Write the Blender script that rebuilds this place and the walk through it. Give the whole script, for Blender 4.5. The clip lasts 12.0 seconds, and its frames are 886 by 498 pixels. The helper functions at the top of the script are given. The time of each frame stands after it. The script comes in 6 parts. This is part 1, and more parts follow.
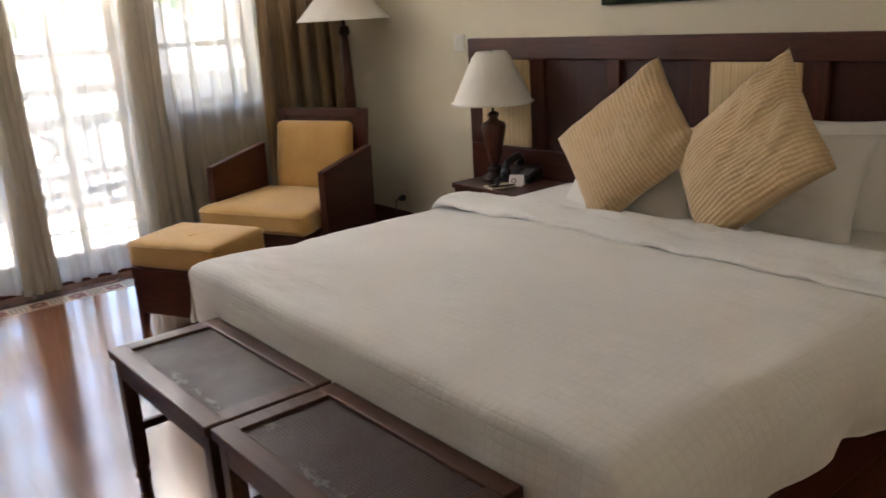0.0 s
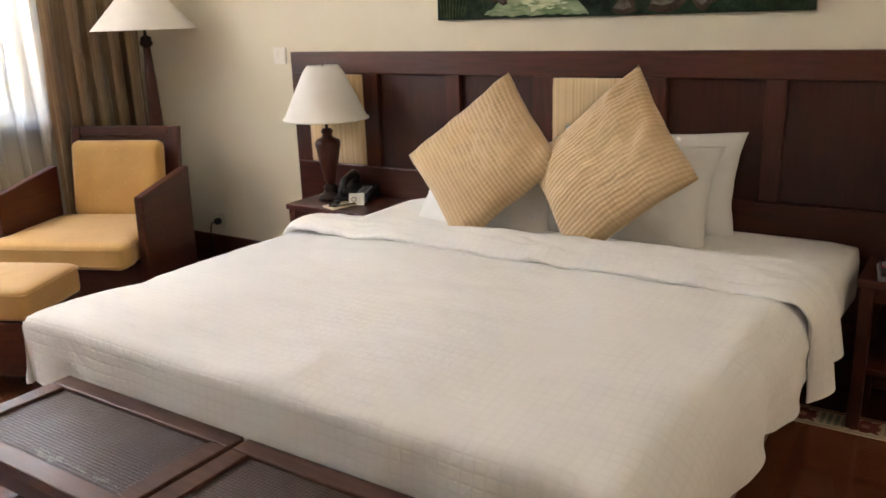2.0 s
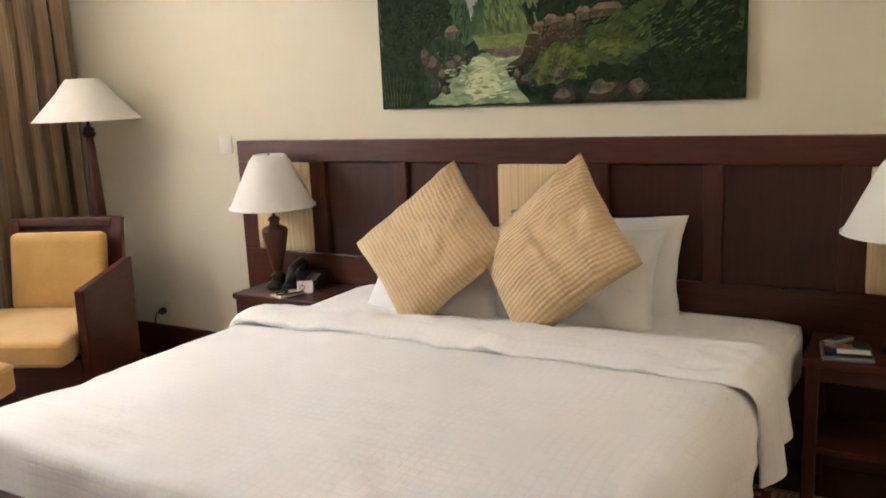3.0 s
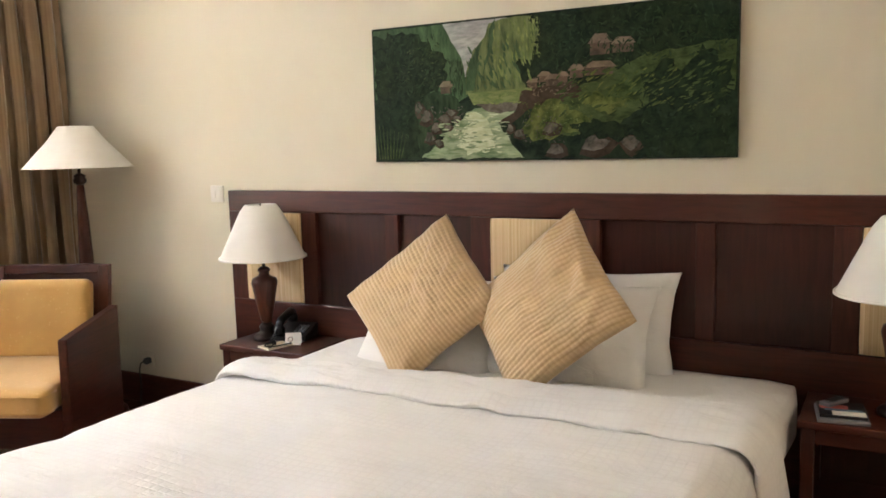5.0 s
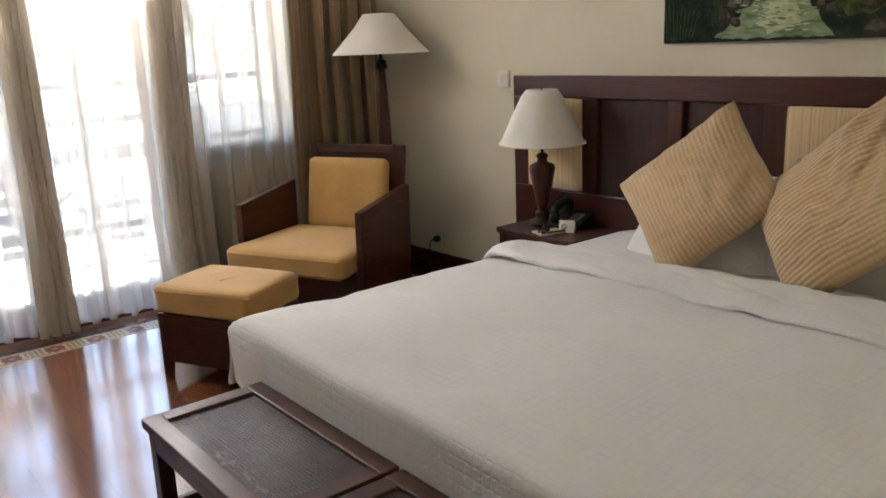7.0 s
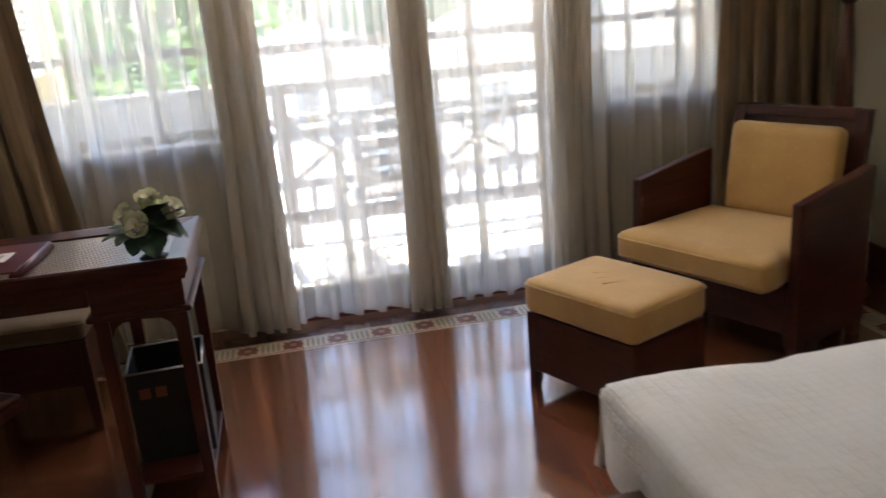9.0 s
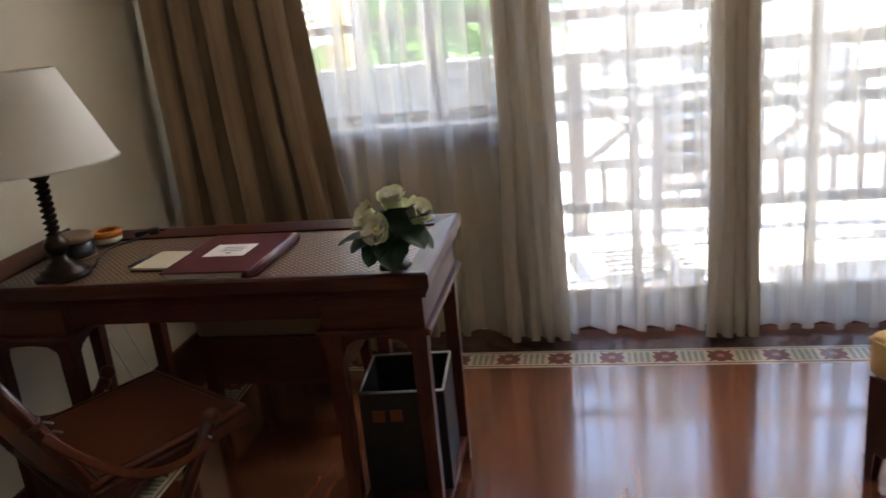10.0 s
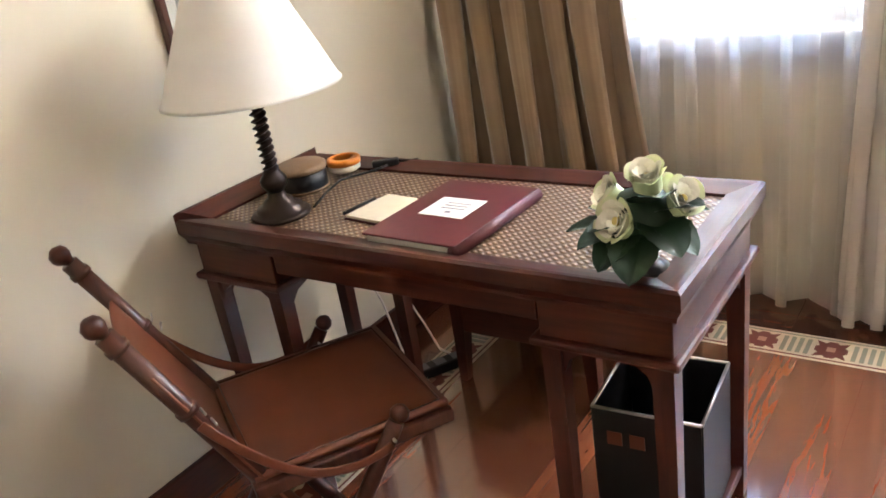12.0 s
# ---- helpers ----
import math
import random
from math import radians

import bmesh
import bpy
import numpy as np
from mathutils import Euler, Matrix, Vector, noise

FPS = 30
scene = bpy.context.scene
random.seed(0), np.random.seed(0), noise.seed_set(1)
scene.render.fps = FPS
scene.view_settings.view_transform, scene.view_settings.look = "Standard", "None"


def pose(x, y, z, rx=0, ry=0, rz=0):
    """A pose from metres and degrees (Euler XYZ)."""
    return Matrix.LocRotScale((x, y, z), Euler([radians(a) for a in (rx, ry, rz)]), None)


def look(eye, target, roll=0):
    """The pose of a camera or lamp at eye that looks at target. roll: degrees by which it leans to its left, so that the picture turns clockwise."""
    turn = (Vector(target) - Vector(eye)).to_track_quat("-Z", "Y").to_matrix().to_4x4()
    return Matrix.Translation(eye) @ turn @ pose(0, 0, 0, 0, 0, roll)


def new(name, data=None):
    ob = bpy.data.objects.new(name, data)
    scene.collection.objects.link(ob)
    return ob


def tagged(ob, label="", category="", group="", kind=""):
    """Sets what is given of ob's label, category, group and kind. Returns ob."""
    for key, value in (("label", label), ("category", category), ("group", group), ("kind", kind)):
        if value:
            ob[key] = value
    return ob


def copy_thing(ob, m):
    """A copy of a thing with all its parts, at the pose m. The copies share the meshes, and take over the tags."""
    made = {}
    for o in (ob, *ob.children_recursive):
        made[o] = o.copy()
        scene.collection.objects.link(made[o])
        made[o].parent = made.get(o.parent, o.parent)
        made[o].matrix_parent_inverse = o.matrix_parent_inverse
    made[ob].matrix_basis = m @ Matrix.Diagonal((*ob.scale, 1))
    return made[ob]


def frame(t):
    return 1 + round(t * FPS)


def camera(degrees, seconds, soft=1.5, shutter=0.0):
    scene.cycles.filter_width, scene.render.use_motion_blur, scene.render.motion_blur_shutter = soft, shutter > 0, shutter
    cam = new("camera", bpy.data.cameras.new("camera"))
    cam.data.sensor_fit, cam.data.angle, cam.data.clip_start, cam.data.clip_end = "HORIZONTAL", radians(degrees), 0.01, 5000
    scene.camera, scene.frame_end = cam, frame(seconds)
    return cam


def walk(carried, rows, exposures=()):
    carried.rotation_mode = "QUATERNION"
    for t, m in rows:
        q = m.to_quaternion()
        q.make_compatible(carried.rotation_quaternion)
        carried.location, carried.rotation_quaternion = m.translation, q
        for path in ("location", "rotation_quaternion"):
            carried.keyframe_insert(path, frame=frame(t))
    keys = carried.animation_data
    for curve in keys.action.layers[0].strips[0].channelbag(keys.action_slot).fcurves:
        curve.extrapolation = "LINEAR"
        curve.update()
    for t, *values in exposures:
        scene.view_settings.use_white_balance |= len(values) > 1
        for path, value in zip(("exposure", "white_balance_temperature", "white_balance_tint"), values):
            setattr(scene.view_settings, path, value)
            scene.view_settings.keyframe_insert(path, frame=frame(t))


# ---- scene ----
cam = camera(56.8, 12.0, 1.6, 0.3)
PATH = [
    (0, (0.009, 0.161, 1.353), (1.219, 1.654, 0.798), -3.3),
    (0.5, (0.061, 0.328, 1.347), (1.422, 1.689, 0.804), -2.2),
    (1, (0.017, 0.451, 1.351), (1.466, 1.711, 0.793), -2.5),
    (1.5, (-0.087, 0.526, 1.354), (1.443, 1.675, 0.773), -2.7),
    (2, (-0.138, 0.53, 1.369), (1.457, 1.604, 0.818), -1.9),
    (2.5, (-0.13, 0.535, 1.394), (1.511, 1.567, 0.903), -2.4),
    (3, (-0.109, 0.529, 1.414), (1.585, 1.521, 1.035), -2.5),
    (3.2, (-0.094, 0.53, 1.404), (1.618, 1.51, 1.074), -2.2),
    (4.8, (-0.093, 0.55, 1.417), (1.642, 1.514, 1.171), -1.5),
    (5, (-0.096, 0.555, 1.424), (1.632, 1.527, 1.165), -1.5),
    (5.5, (-0.1, 0.545, 1.397), (1.56, 1.62, 1.099), -1.8),
    (6, (-0.092, 0.51, 1.385), (1.424, 1.761, 1.011), -2.5),
    (6.5, (-0.036, 0.46, 1.38), (1.321, 1.862, 0.941), -2.3),
    (6.7, (-0.007, 0.459, 1.38), (1.281, 1.918, 0.919), -2.4),
    (8.3, (0.351, 0.822, 1.41), (1.142, 2.569, 0.842), -2.7),
    (8.5, (0.412, 0.926, 1.388), (1.028, 2.742, 0.821), -3.5),
    (9, (0.412, 1.233, 1.379), (0.752, 3.119, 0.809), -4.8),
    (9.5, (0.423, 1.519, 1.364), (0.418, 3.434, 0.789), -5.6),
    (10, (0.477, 1.772, 1.372), (0.112, 3.647, 0.779), -5.8),
    (10.5, (0.44, 2.026, 1.358), (-0.129, 3.82, 0.682), -6.9),
    (11, (0.467, 2.202, 1.394), (-0.38, 3.865, 0.673), -8.0),
    (11.5, (0.502, 2.339, 1.403), (-0.562, 3.861, 0.66), -8.8),
    (12, (0.502, 2.375, 1.398), (-0.612, 3.835, 0.607), -9.1),
]
EXPOSURES = [(0.0, 3.3, 6400, 17), (0.5, 3.72, 6350, 17), (1.5, 4.1, 6300, 17), (3.0, 4.25, 6300, 17), (5.5, 4.35, 6200, 16), (6.7, 3.62, 6200, 16), (8.5, 3.0, 6200, 16), (9.5, 2.92, 6200, 17), (10.5, 3.12, 6300, 17), (11.2, 4.02, 6400, 16), (12.0, 4.74, 6000, 17)]
walk(cam, [(t, look(eye, target, roll)) for t, eye, target, roll in PATH], EXPOSURES)


# ---- light ----
world = bpy.data.worlds.new("daylight")
scene.world = world
world.use_nodes = True
wn = world.node_tree.nodes
sky = wn.new("ShaderNodeTexSky")
sky.sky_type, sky.sun_disc = "NISHITA", False
sky.sun_elevation, sky.sun_rotation = radians(61), radians(90)
wn["Background"].inputs[1].default_value = 0.15
world.node_tree.links.new(sky.outputs[0], wn["Background"].inputs[0])

sun_data = bpy.data.lights.new("sun", "SUN")
sun_data.energy, sun_data.angle, sun_data.color = 5.0, radians(0.6), (1.0, 0.95, 0.86)
sun_ob = new("sun", sun_data)
sun_ob.matrix_world = look((6.5, 6.9, 12.0), (0.0, 6.4, 0.0))


def window_light(name, x0, x1, z0, z1, watts):
    """Sky light that enters the upper part of one opening."""
    data = bpy.data.lights.new(name, "AREA")
    data.shape, data.size, data.size_y, data.energy = "RECTANGLE", x1 - x0, z1 - z0, watts
    data.color = (1.0, 0.99, 0.98)
    ob = new(name, data)
    ob.matrix_world = look(((x0 + x1) / 2, 4.965, (z0 + z1) / 2), ((x0 + x1) / 2, 1.6, 1.45))
    return ob


window_light("window_light_door", 0.30, 1.66, 1.74, 2.17, 5.1)
window_light("window_light_a", -0.25, 0.14, 1.74, 2.17, 0.55)
window_light("window_light_b", 1.82, 2.30, 1.74, 2.17, 0.3)

# unseen warm fill lamp, added to brighten the south side of the bed
fill_data = bpy.data.lights.new("south_fill_bulb", "POINT")
fill_data.energy, fill_data.shadow_soft_size, fill_data.color = 0.75, 0.11, (1.0, 0.90, 0.72)
fill_bulb = new("south_fill_bulb", fill_data)
fill_bulb.location = (1.75, -1.15, 2.46)


# ---- materials ----
def nodes_of(name, rough=0.5, metal=0.0, coat=0.0, sheen=0.0):
    m = bpy.data.materials.new(name)
    m.use_nodes = True
    nt = m.node_tree
    b = nt.nodes["Principled BSDF"]
    b.inputs["Roughness"].default_value, b.inputs["Metallic"].default_value = rough, metal
    b.inputs["Coat Weight"].default_value, b.inputs["Coat Roughness"].default_value = coat, 0.12
    b.inputs["Sheen Weight"].default_value = sheen
    return m, nt, b


def ramp(nt, fac, stops):
    r = nt.nodes.new("ShaderNodeValToRGB")
    while len(r.color_ramp.elements) < len(stops):
        r.color_ramp.elements.new(0.5)
    for e, (p, c) in zip(r.color_ramp.elements, stops):
        e.position, e.color = p, (*c, 1)
    nt.links.new(fac, r.inputs[0])
    return r.outputs[0]


def coords(nt, scale=(1, 1, 1), rot=(0, 0, 0), space="Object"):
    t = nt.nodes.new("ShaderNodeTexCoord")
    p = nt.nodes.new("ShaderNodeMapping")
    p.inputs["Scale"].default_value = scale
    p.inputs["Rotation"].default_value = [radians(a) for a in rot]
    nt.links.new(t.outputs[space], p.inputs[0])
    return p.outputs[0]


def noise_tex(nt, vec, scale, detail=4.0, rough=0.55, dist=0.0):
    n = nt.nodes.new("ShaderNodeTexNoise")
    n.inputs["Scale"].default_value, n.inputs["Detail"].default_value = scale, detail
    n.inputs["Roughness"].default_value, n.inputs["Distortion"].default_value = rough, dist
    nt.links.new(vec, n.inputs["Vector"])
    return n.outputs["Fac"]


def wave_tex(nt, vec, scale, axis="X", dist=0.0, profile="SIN"):
    n = nt.nodes.new("ShaderNodeTexWave")
    n.bands_direction, n.wave_profile = axis, profile
    n.inputs["Scale"].default_value, n.inputs["Distortion"].default_value = scale, dist
    nt.links.new(vec, n.inputs["Vector"])
    return n.outputs["Fac"]


def mathn(nt, op, a, b):
    n = nt.nodes.new("ShaderNodeMath")
    n.operation = op
    for i, v in enumerate((a, b)):
        if isinstance(v, (int, float)):
            n.inputs[i].default_value = v
        else:
            nt.links.new(v, n.inputs[i])
    return n.outputs[0]


def mixc(nt, fac, a, b, mode="MIX"):
    n = nt.nodes.new("ShaderNodeMix")
    n.data_type, n.blend_type = "RGBA", mode
    for k, v in ((0, fac), (6, a), (7, b)):
        if isinstance(v, (int, float)):
            n.inputs[k].default_value = v
        elif isinstance(v, tuple):
            n.inputs[k].default_value = (*v, 1)
        else:
            nt.links.new(v, n.inputs[k])
    return n.outputs[2]


def bump(nt, b, height, strength, dist=0.01, before=None):
    n = nt.nodes.new("ShaderNodeBump")
    n.inputs["Strength"].default_value, n.inputs["Distance"].default_value = strength, dist
    nt.links.new(height, n.inputs["Height"])
    if before:
        nt.links.new(before, n.inputs["Normal"])
    nt.links.new(n.outputs[0], b.inputs["Normal"])
    return n.outputs[0]


def wood(name, dark, light, axis="X", rough=0.40, coat=0.26, vary=0.0, wear=0.15, relief=0.06):
    m, nt, b = nodes_of(name, rough, 0, coat)
    sc = {"X": (1.2, 14, 14), "Y": (14, 1.2, 14), "Z": (14, 14, 1.2)}[axis]
    vec = coords(nt, sc)
    if vary:
        info = nt.nodes.new("ShaderNodeObjectInfo")
        add = nt.nodes.new("ShaderNodeVectorMath")
        add.operation = "ADD"
        sc2 = mathn(nt, "MULTIPLY", info.outputs["Random"], 37.0)
        nt.links.new(vec, add.inputs[0])
        nt.links.new(sc2, add.inputs[1])
        vec = add.outputs[0]
    g = noise_tex(nt, vec, 3.2, 6, 0.62, 0.9)
    col = ramp(nt, g, [(0.28, dark), (0.72, light)])
    blot = noise_tex(nt, coords(nt), 2.2, 3)
    col = mixc(nt, mathn(nt, "MULTIPLY", blot, wear * 2), col, tuple(0.45 * c for c in dark))
    if vary:
        tone = mathn(nt, "ADD", mathn(nt, "MULTIPLY", info.outputs["Random"], vary), 1 - vary / 2)
        h = nt.nodes.new("ShaderNodeHueSaturation")
        nt.links.new(col, h.inputs["Color"])
        nt.links.new(tone, h.inputs["Value"])
        col = h.outputs[0]
    nt.links.new(col, b.inputs["Base Color"])
    smear = noise_tex(nt, coords(nt), 5.0, 5)
    nt.links.new(mathn(nt, "ADD", mathn(nt, "MULTIPLY", smear, 0.18), rough - 0.08), b.inputs["Roughness"])
    b.inputs["Specular IOR Level"].default_value = 0.36
    bump(nt, b, g, relief, 0.004)
    return m


def cloth(name, color, color2=None, weave=500, rough=0.9, relief=0.25, blotch=0.12, sheen=0.2):
    m, nt, b = nodes_of(name, rough, 0, 0, sheen)
    vec = coords(nt)
    w = mathn(nt, "ADD", wave_tex(nt, vec, weave / 6.283, "X"), wave_tex(nt, vec, weave / 6.283, "Y"))
    n = noise_tex(nt, vec, 4.0, 5)
    c2 = color2 or tuple(0.8 * c for c in color)
    nt.links.new(mixc(nt, mathn(nt, "MULTIPLY", n, blotch * 2), color, c2), b.inputs["Base Color"])
    fine = noise_tex(nt, vec, 220.0, 2)
    bump(nt, b, mathn(nt, "ADD", mathn(nt, "MULTIPLY", w, 0.4), fine), relief, 0.001)
    return m


def plain(name, color, rough=0.5, metal=0.0, coat=0.0, spots=0.08, scale=30.0):
    m, nt, b = nodes_of(name, rough, metal, coat)
    n = noise_tex(nt, coords(nt), scale, 4)
    nt.links.new(mixc(nt, n, tuple(c * (1 - spots) for c in color), tuple(min(1, c * (1 + spots)) for c in color)), b.inputs["Base Color"])
    bump(nt, b, n, 0.04, 0.002)
    return m


def plaster():
    m, nt, b = nodes_of("cream_plaster", 0.85)
    vec = coords(nt)
    big, fine = noise_tex(nt, vec, 0.9, 3), noise_tex(nt, vec, 70, 5)
    nt.links.new(ramp(nt, big, [(0.3, (0.67, 0.61, 0.475)), (0.7, (0.70, 0.65, 0.515))]), b.inputs["Base Color"])
    bump(nt, b, fine, 0.10, 0.002)
    return m


def linen(name, long_, wide):
    """White cotton cover, quilted in a small grid; long_ and wide are the cloth's own size."""
    m, nt, b = nodes_of(name, 0.92, 0, 0, 0.25)
    vec = coords(nt)
    cloth_uv = nt.nodes.new("ShaderNodeUVMap")
    lay = nt.nodes.new("ShaderNodeMapping")
    lay.inputs["Scale"].default_value = (long_, wide, 1)
    nt.links.new(cloth_uv.outputs[0], lay.inputs[0])
    gx, gy = wave_tex(nt, lay.outputs[0], 36 / 3.1416, "X", 0.5), wave_tex(nt, lay.outputs[0], 36 / 3.1416, "Y", 0.5)
    grid = mathn(nt, "MAXIMUM", mathn(nt, "POWER", gx, 8.0), mathn(nt, "POWER", gy, 8.0))
    faint = ramp(nt, noise_tex(nt, vec, 5.0, 3), [(0.35, (0.25, 0.25, 0.25)), (0.65, (1, 1, 1))])
    grid = mathn(nt, "MULTIPLY", grid, faint)
    n = noise_tex(nt, vec, 2.0, 3)
    col = ramp(nt, n, [(0.3, (0.83, 0.82, 0.81)), (0.7, (0.88, 0.87, 0.86))])
    nt.links.new(mixc(nt, mathn(nt, "MULTIPLY", grid, 0.15), col, (0.58, 0.56, 0.54)), b.inputs["Base Color"])
    first = bump(nt, b, mathn(nt, "SUBTRACT", 1.0, grid), 0.34, 0.002)
    bump(nt, b, noise_tex(nt, vec, 7.0, 6, 0.6, 0.8), 0.36, 0.018, first)
    return m


def sheet_cotton():
    m, nt, b = nodes_of("white_cotton", 0.9, 0, 0, 0.25)
    vec = coords(nt)
    nt.links.new(ramp(nt, noise_tex(nt, vec, 3.0, 3), [(0.3, (0.82, 0.81, 0.79)), (0.7, (0.87, 0.86, 0.84))]), b.inputs["Base Color"])
    bump(nt, b, noise_tex(nt, vec, 13.0, 6, 0.6, 0.8), 0.55, 0.016)
    return m


def ribbed(name, axis):
    """Gold ribbed cushion cloth; the ribs follow the cloth."""
    m, nt, b = nodes_of(name, 0.85, 0, 0, 0.4)
    vec = coords(nt)
    uv = nt.nodes.new("ShaderNodeUVMap")
    lay = nt.nodes.new("ShaderNodeMapping")
    lay.inputs["Scale"].default_value = (0.48, 0.48, 1)
    nt.links.new(uv.outputs[0], lay.inputs[0])
    other = "Y" if axis == "X" else "X"
    rib = wave_tex(nt, lay.outputs[0], 60 / 3.1416, axis, 0.4)
    cross = wave_tex(nt, lay.outputs[0], 60 / 3.1416, other, 0.4)
    n = noise_tex(nt, vec, 6.0, 4)
    worn = ramp(nt, noise_tex(nt, vec, 3.5, 3), [(0.38, (0.25, 0.25, 0.25)), (0.62, (1, 1, 1))])
    col = ramp(nt, n, [(0.3, (0.60, 0.42, 0.22)), (0.7, (0.68, 0.50, 0.29))])
    line = mathn(nt, "MULTIPLY", mathn(nt, "MULTIPLY", mathn(nt, "POWER", mathn(nt, "SUBTRACT", 1.0, rib), 2.0), 0.50), worn)
    col = mixc(nt, line, col, (0.36, 0.21, 0.07))
    nt.links.new(mixc(nt, mathn(nt, "MULTIPLY", mathn(nt, "MULTIPLY", mathn(nt, "POWER", cross, 3.0), 0.20), worn), col, (0.40, 0.24, 0.09)), b.inputs["Base Color"])
    first = bump(nt, b, mathn(nt, "ADD", rib, mathn(nt, "MULTIPLY", cross, 0.35)), 0.45, 0.004)
    bump(nt, b, noise_tex(nt, vec, 9.0, 5), 0.30, 0.02, first)
    return m


def gold_cloth():
    """Gold upholstery with small woven spots."""
    m, nt, b = nodes_of("gold_upholstery", 0.7, 0, 0, 0.3)
    vec = coords(nt)
    v = nt.nodes.new("ShaderNodeTexVoronoi")
    v.inputs["Scale"].default_value = 34
    nt.links.new(vec, v.inputs["Vector"])
    spot = ramp(nt, v.outputs["Distance"], [(0.10, (1, 1, 1)), (0.22, (0, 0, 0))])
    base = ramp(nt, noise_tex(nt, vec, 5.0, 4), [(0.3, (0.50, 0.285, 0.072)), (0.7, (0.59, 0.355, 0.105))])
    nt.links.new(mixc(nt, mathn(nt, "MULTIPLY", spot, 0.25), base, (0.76, 0.52, 0.22)), b.inputs["Base Color"])
    first = bump(nt, b, noise_tex(nt, vec, 260, 2), 0.15, 0.001)
    bump(nt, b, noise_tex(nt, vec, 8, 3), 0.15, 0.012, first)
    return m


def striped(name, axis, a, c, d, scale):
    """Fine uneven stripes along one direction."""
    m, nt, b = nodes_of(name, 0.8, 0, 0, 0.3)
    s = {"X": (scale, 0.05, 0.05), "Y": (0.05, scale, 0.05)}[axis]
    n = noise_tex(nt, coords(nt, s), 1.0, 3, 0.8)
    nt.links.new(ramp(nt, n, [(0.32, d), (0.48, a), (0.66, c)]), b.inputs["Base Color"])
    bump(nt, b, n, 0.2, 0.003)
    return m


def drape_cloth():
    """Brown and gold striped drape; the stripes run down the folds."""
    m, nt, b = nodes_of("striped_drape", 0.75, 0, 0, 0.4)
    uv = nt.nodes.new("ShaderNodeUVMap")
    p = nt.nodes.new("ShaderNodeMapping")
    p.inputs["Scale"].default_value = (16, 0.02, 1)
    nt.links.new(uv.outputs[0], p.inputs[0])
    n = noise_tex(nt, p.outputs[0], 3.0, 2, 0.8)
    nt.links.new(ramp(nt, n, [(0.36, (0.225, 0.143, 0.076)), (0.47, (0.272, 0.180, 0.098)), (0.58, (0.325, 0.220, 0.124)), (0.68, (0.255, 0.167, 0.088))]), b.inputs["Base Color"])
    bump(nt, b, noise_tex(nt, coords(nt), 180, 2), 0.2, 0.001)
    return m


def sheer_cloth(name, dense, front, tone):
    m = bpy.data.materials.new(name)
    m.use_nodes = True
    nt = m.node_tree
    nt.nodes.remove(nt.nodes["Principled BSDF"])
    out = nt.nodes["Material Output"]
    clear, through_, face = (nt.nodes.new("ShaderNodeBsdf" + k) for k in ("Transparent", "Translucent", "Diffuse"))
    clear.inputs[0].default_value = (1.0, 0.985, 0.96, 1)
    for s in (through_, face):
        s.inputs[0].default_value = (*tone, 1)
    weave = noise_tex(nt, coords(nt, (1, 1, 0.05)), 60, 3)
    mix1, mix2 = nt.nodes.new("ShaderNodeMixShader"), nt.nodes.new("ShaderNodeMixShader")
    mix1.inputs[0].default_value = front
    nt.links.new(through_.outputs[0], mix1.inputs[1])
    nt.links.new(face.outputs[0], mix1.inputs[2])
    nt.links.new(mathn(nt, "ADD", mathn(nt, "MULTIPLY", weave, 0.05), dense), mix2.inputs[0])
    nt.links.new(clear.outputs[0], mix2.inputs[1])
    nt.links.new(mix1.outputs[0], mix2.inputs[2])
    nt.links.new(mix2.outputs[0], out.inputs[0])
    return m


def lampshade_cloth():
    m, nt, b = nodes_of("cream_shade", 0.9)
    vec = coords(nt)
    nt.links.new(ramp(nt, noise_tex(nt, vec, 6.0, 4), [(0.3, (0.72, 0.69, 0.63)), (0.7, (0.77, 0.745, 0.69))]), b.inputs["Base Color"])
    bump(nt, b, noise_tex(nt, vec, 300, 2), 0.12, 0.001)
    return m


def thin_pane(name):
    """Flat window glass: straight through, with a slight mirror on top."""
    m = bpy.data.materials.new(name)
    m.use_nodes = True
    nt = m.node_tree
    nt.nodes.remove(nt.nodes["Principled BSDF"])
    clear, shine, mix = nt.nodes.new("ShaderNodeBsdfTransparent"), nt.nodes.new("ShaderNodeBsdfGlossy"), nt.nodes.new("ShaderNodeMixShader")
    clear.inputs[0].default_value = (0.96, 0.975, 0.965, 1)
    shine.inputs["Roughness"].default_value = 0.02
    mix.inputs[0].default_value = 0.05
    nt.links.new(clear.outputs[0], mix.inputs[1])
    nt.links.new(shine.outputs[0], mix.inputs[2])
    nt.links.new(mix.outputs[0], nt.nodes["Material Output"].inputs[0])
    return m


def woven_cane():
    """Diagonal basket weave of the desk top."""
    m, nt, b = nodes_of("woven_cane", 0.42, 0, 0.15)
    vec = coords(nt, (1, 1, 1), (0, 0, 45))
    a, c = wave_tex(nt, vec, 15, "X", 1.6), wave_tex(nt, vec, 27, "Y", 1.6)
    h = mathn(nt, "MULTIPLY", a, c)
    col = ramp(nt, h, [(0.02, (0.115, 0.068, 0.040)), (0.30, (0.22, 0.140, 0.082)), (0.8, (0.34, 0.225, 0.140))])
    nt.links.new(mixc(nt, mathn(nt, "MULTIPLY", noise_tex(nt, vec, 14, 4), 0.5), col, (0.12, 0.075, 0.04)), b.inputs["Base Color"])
    bump(nt, b, h, 0.6, 0.004)
    return m


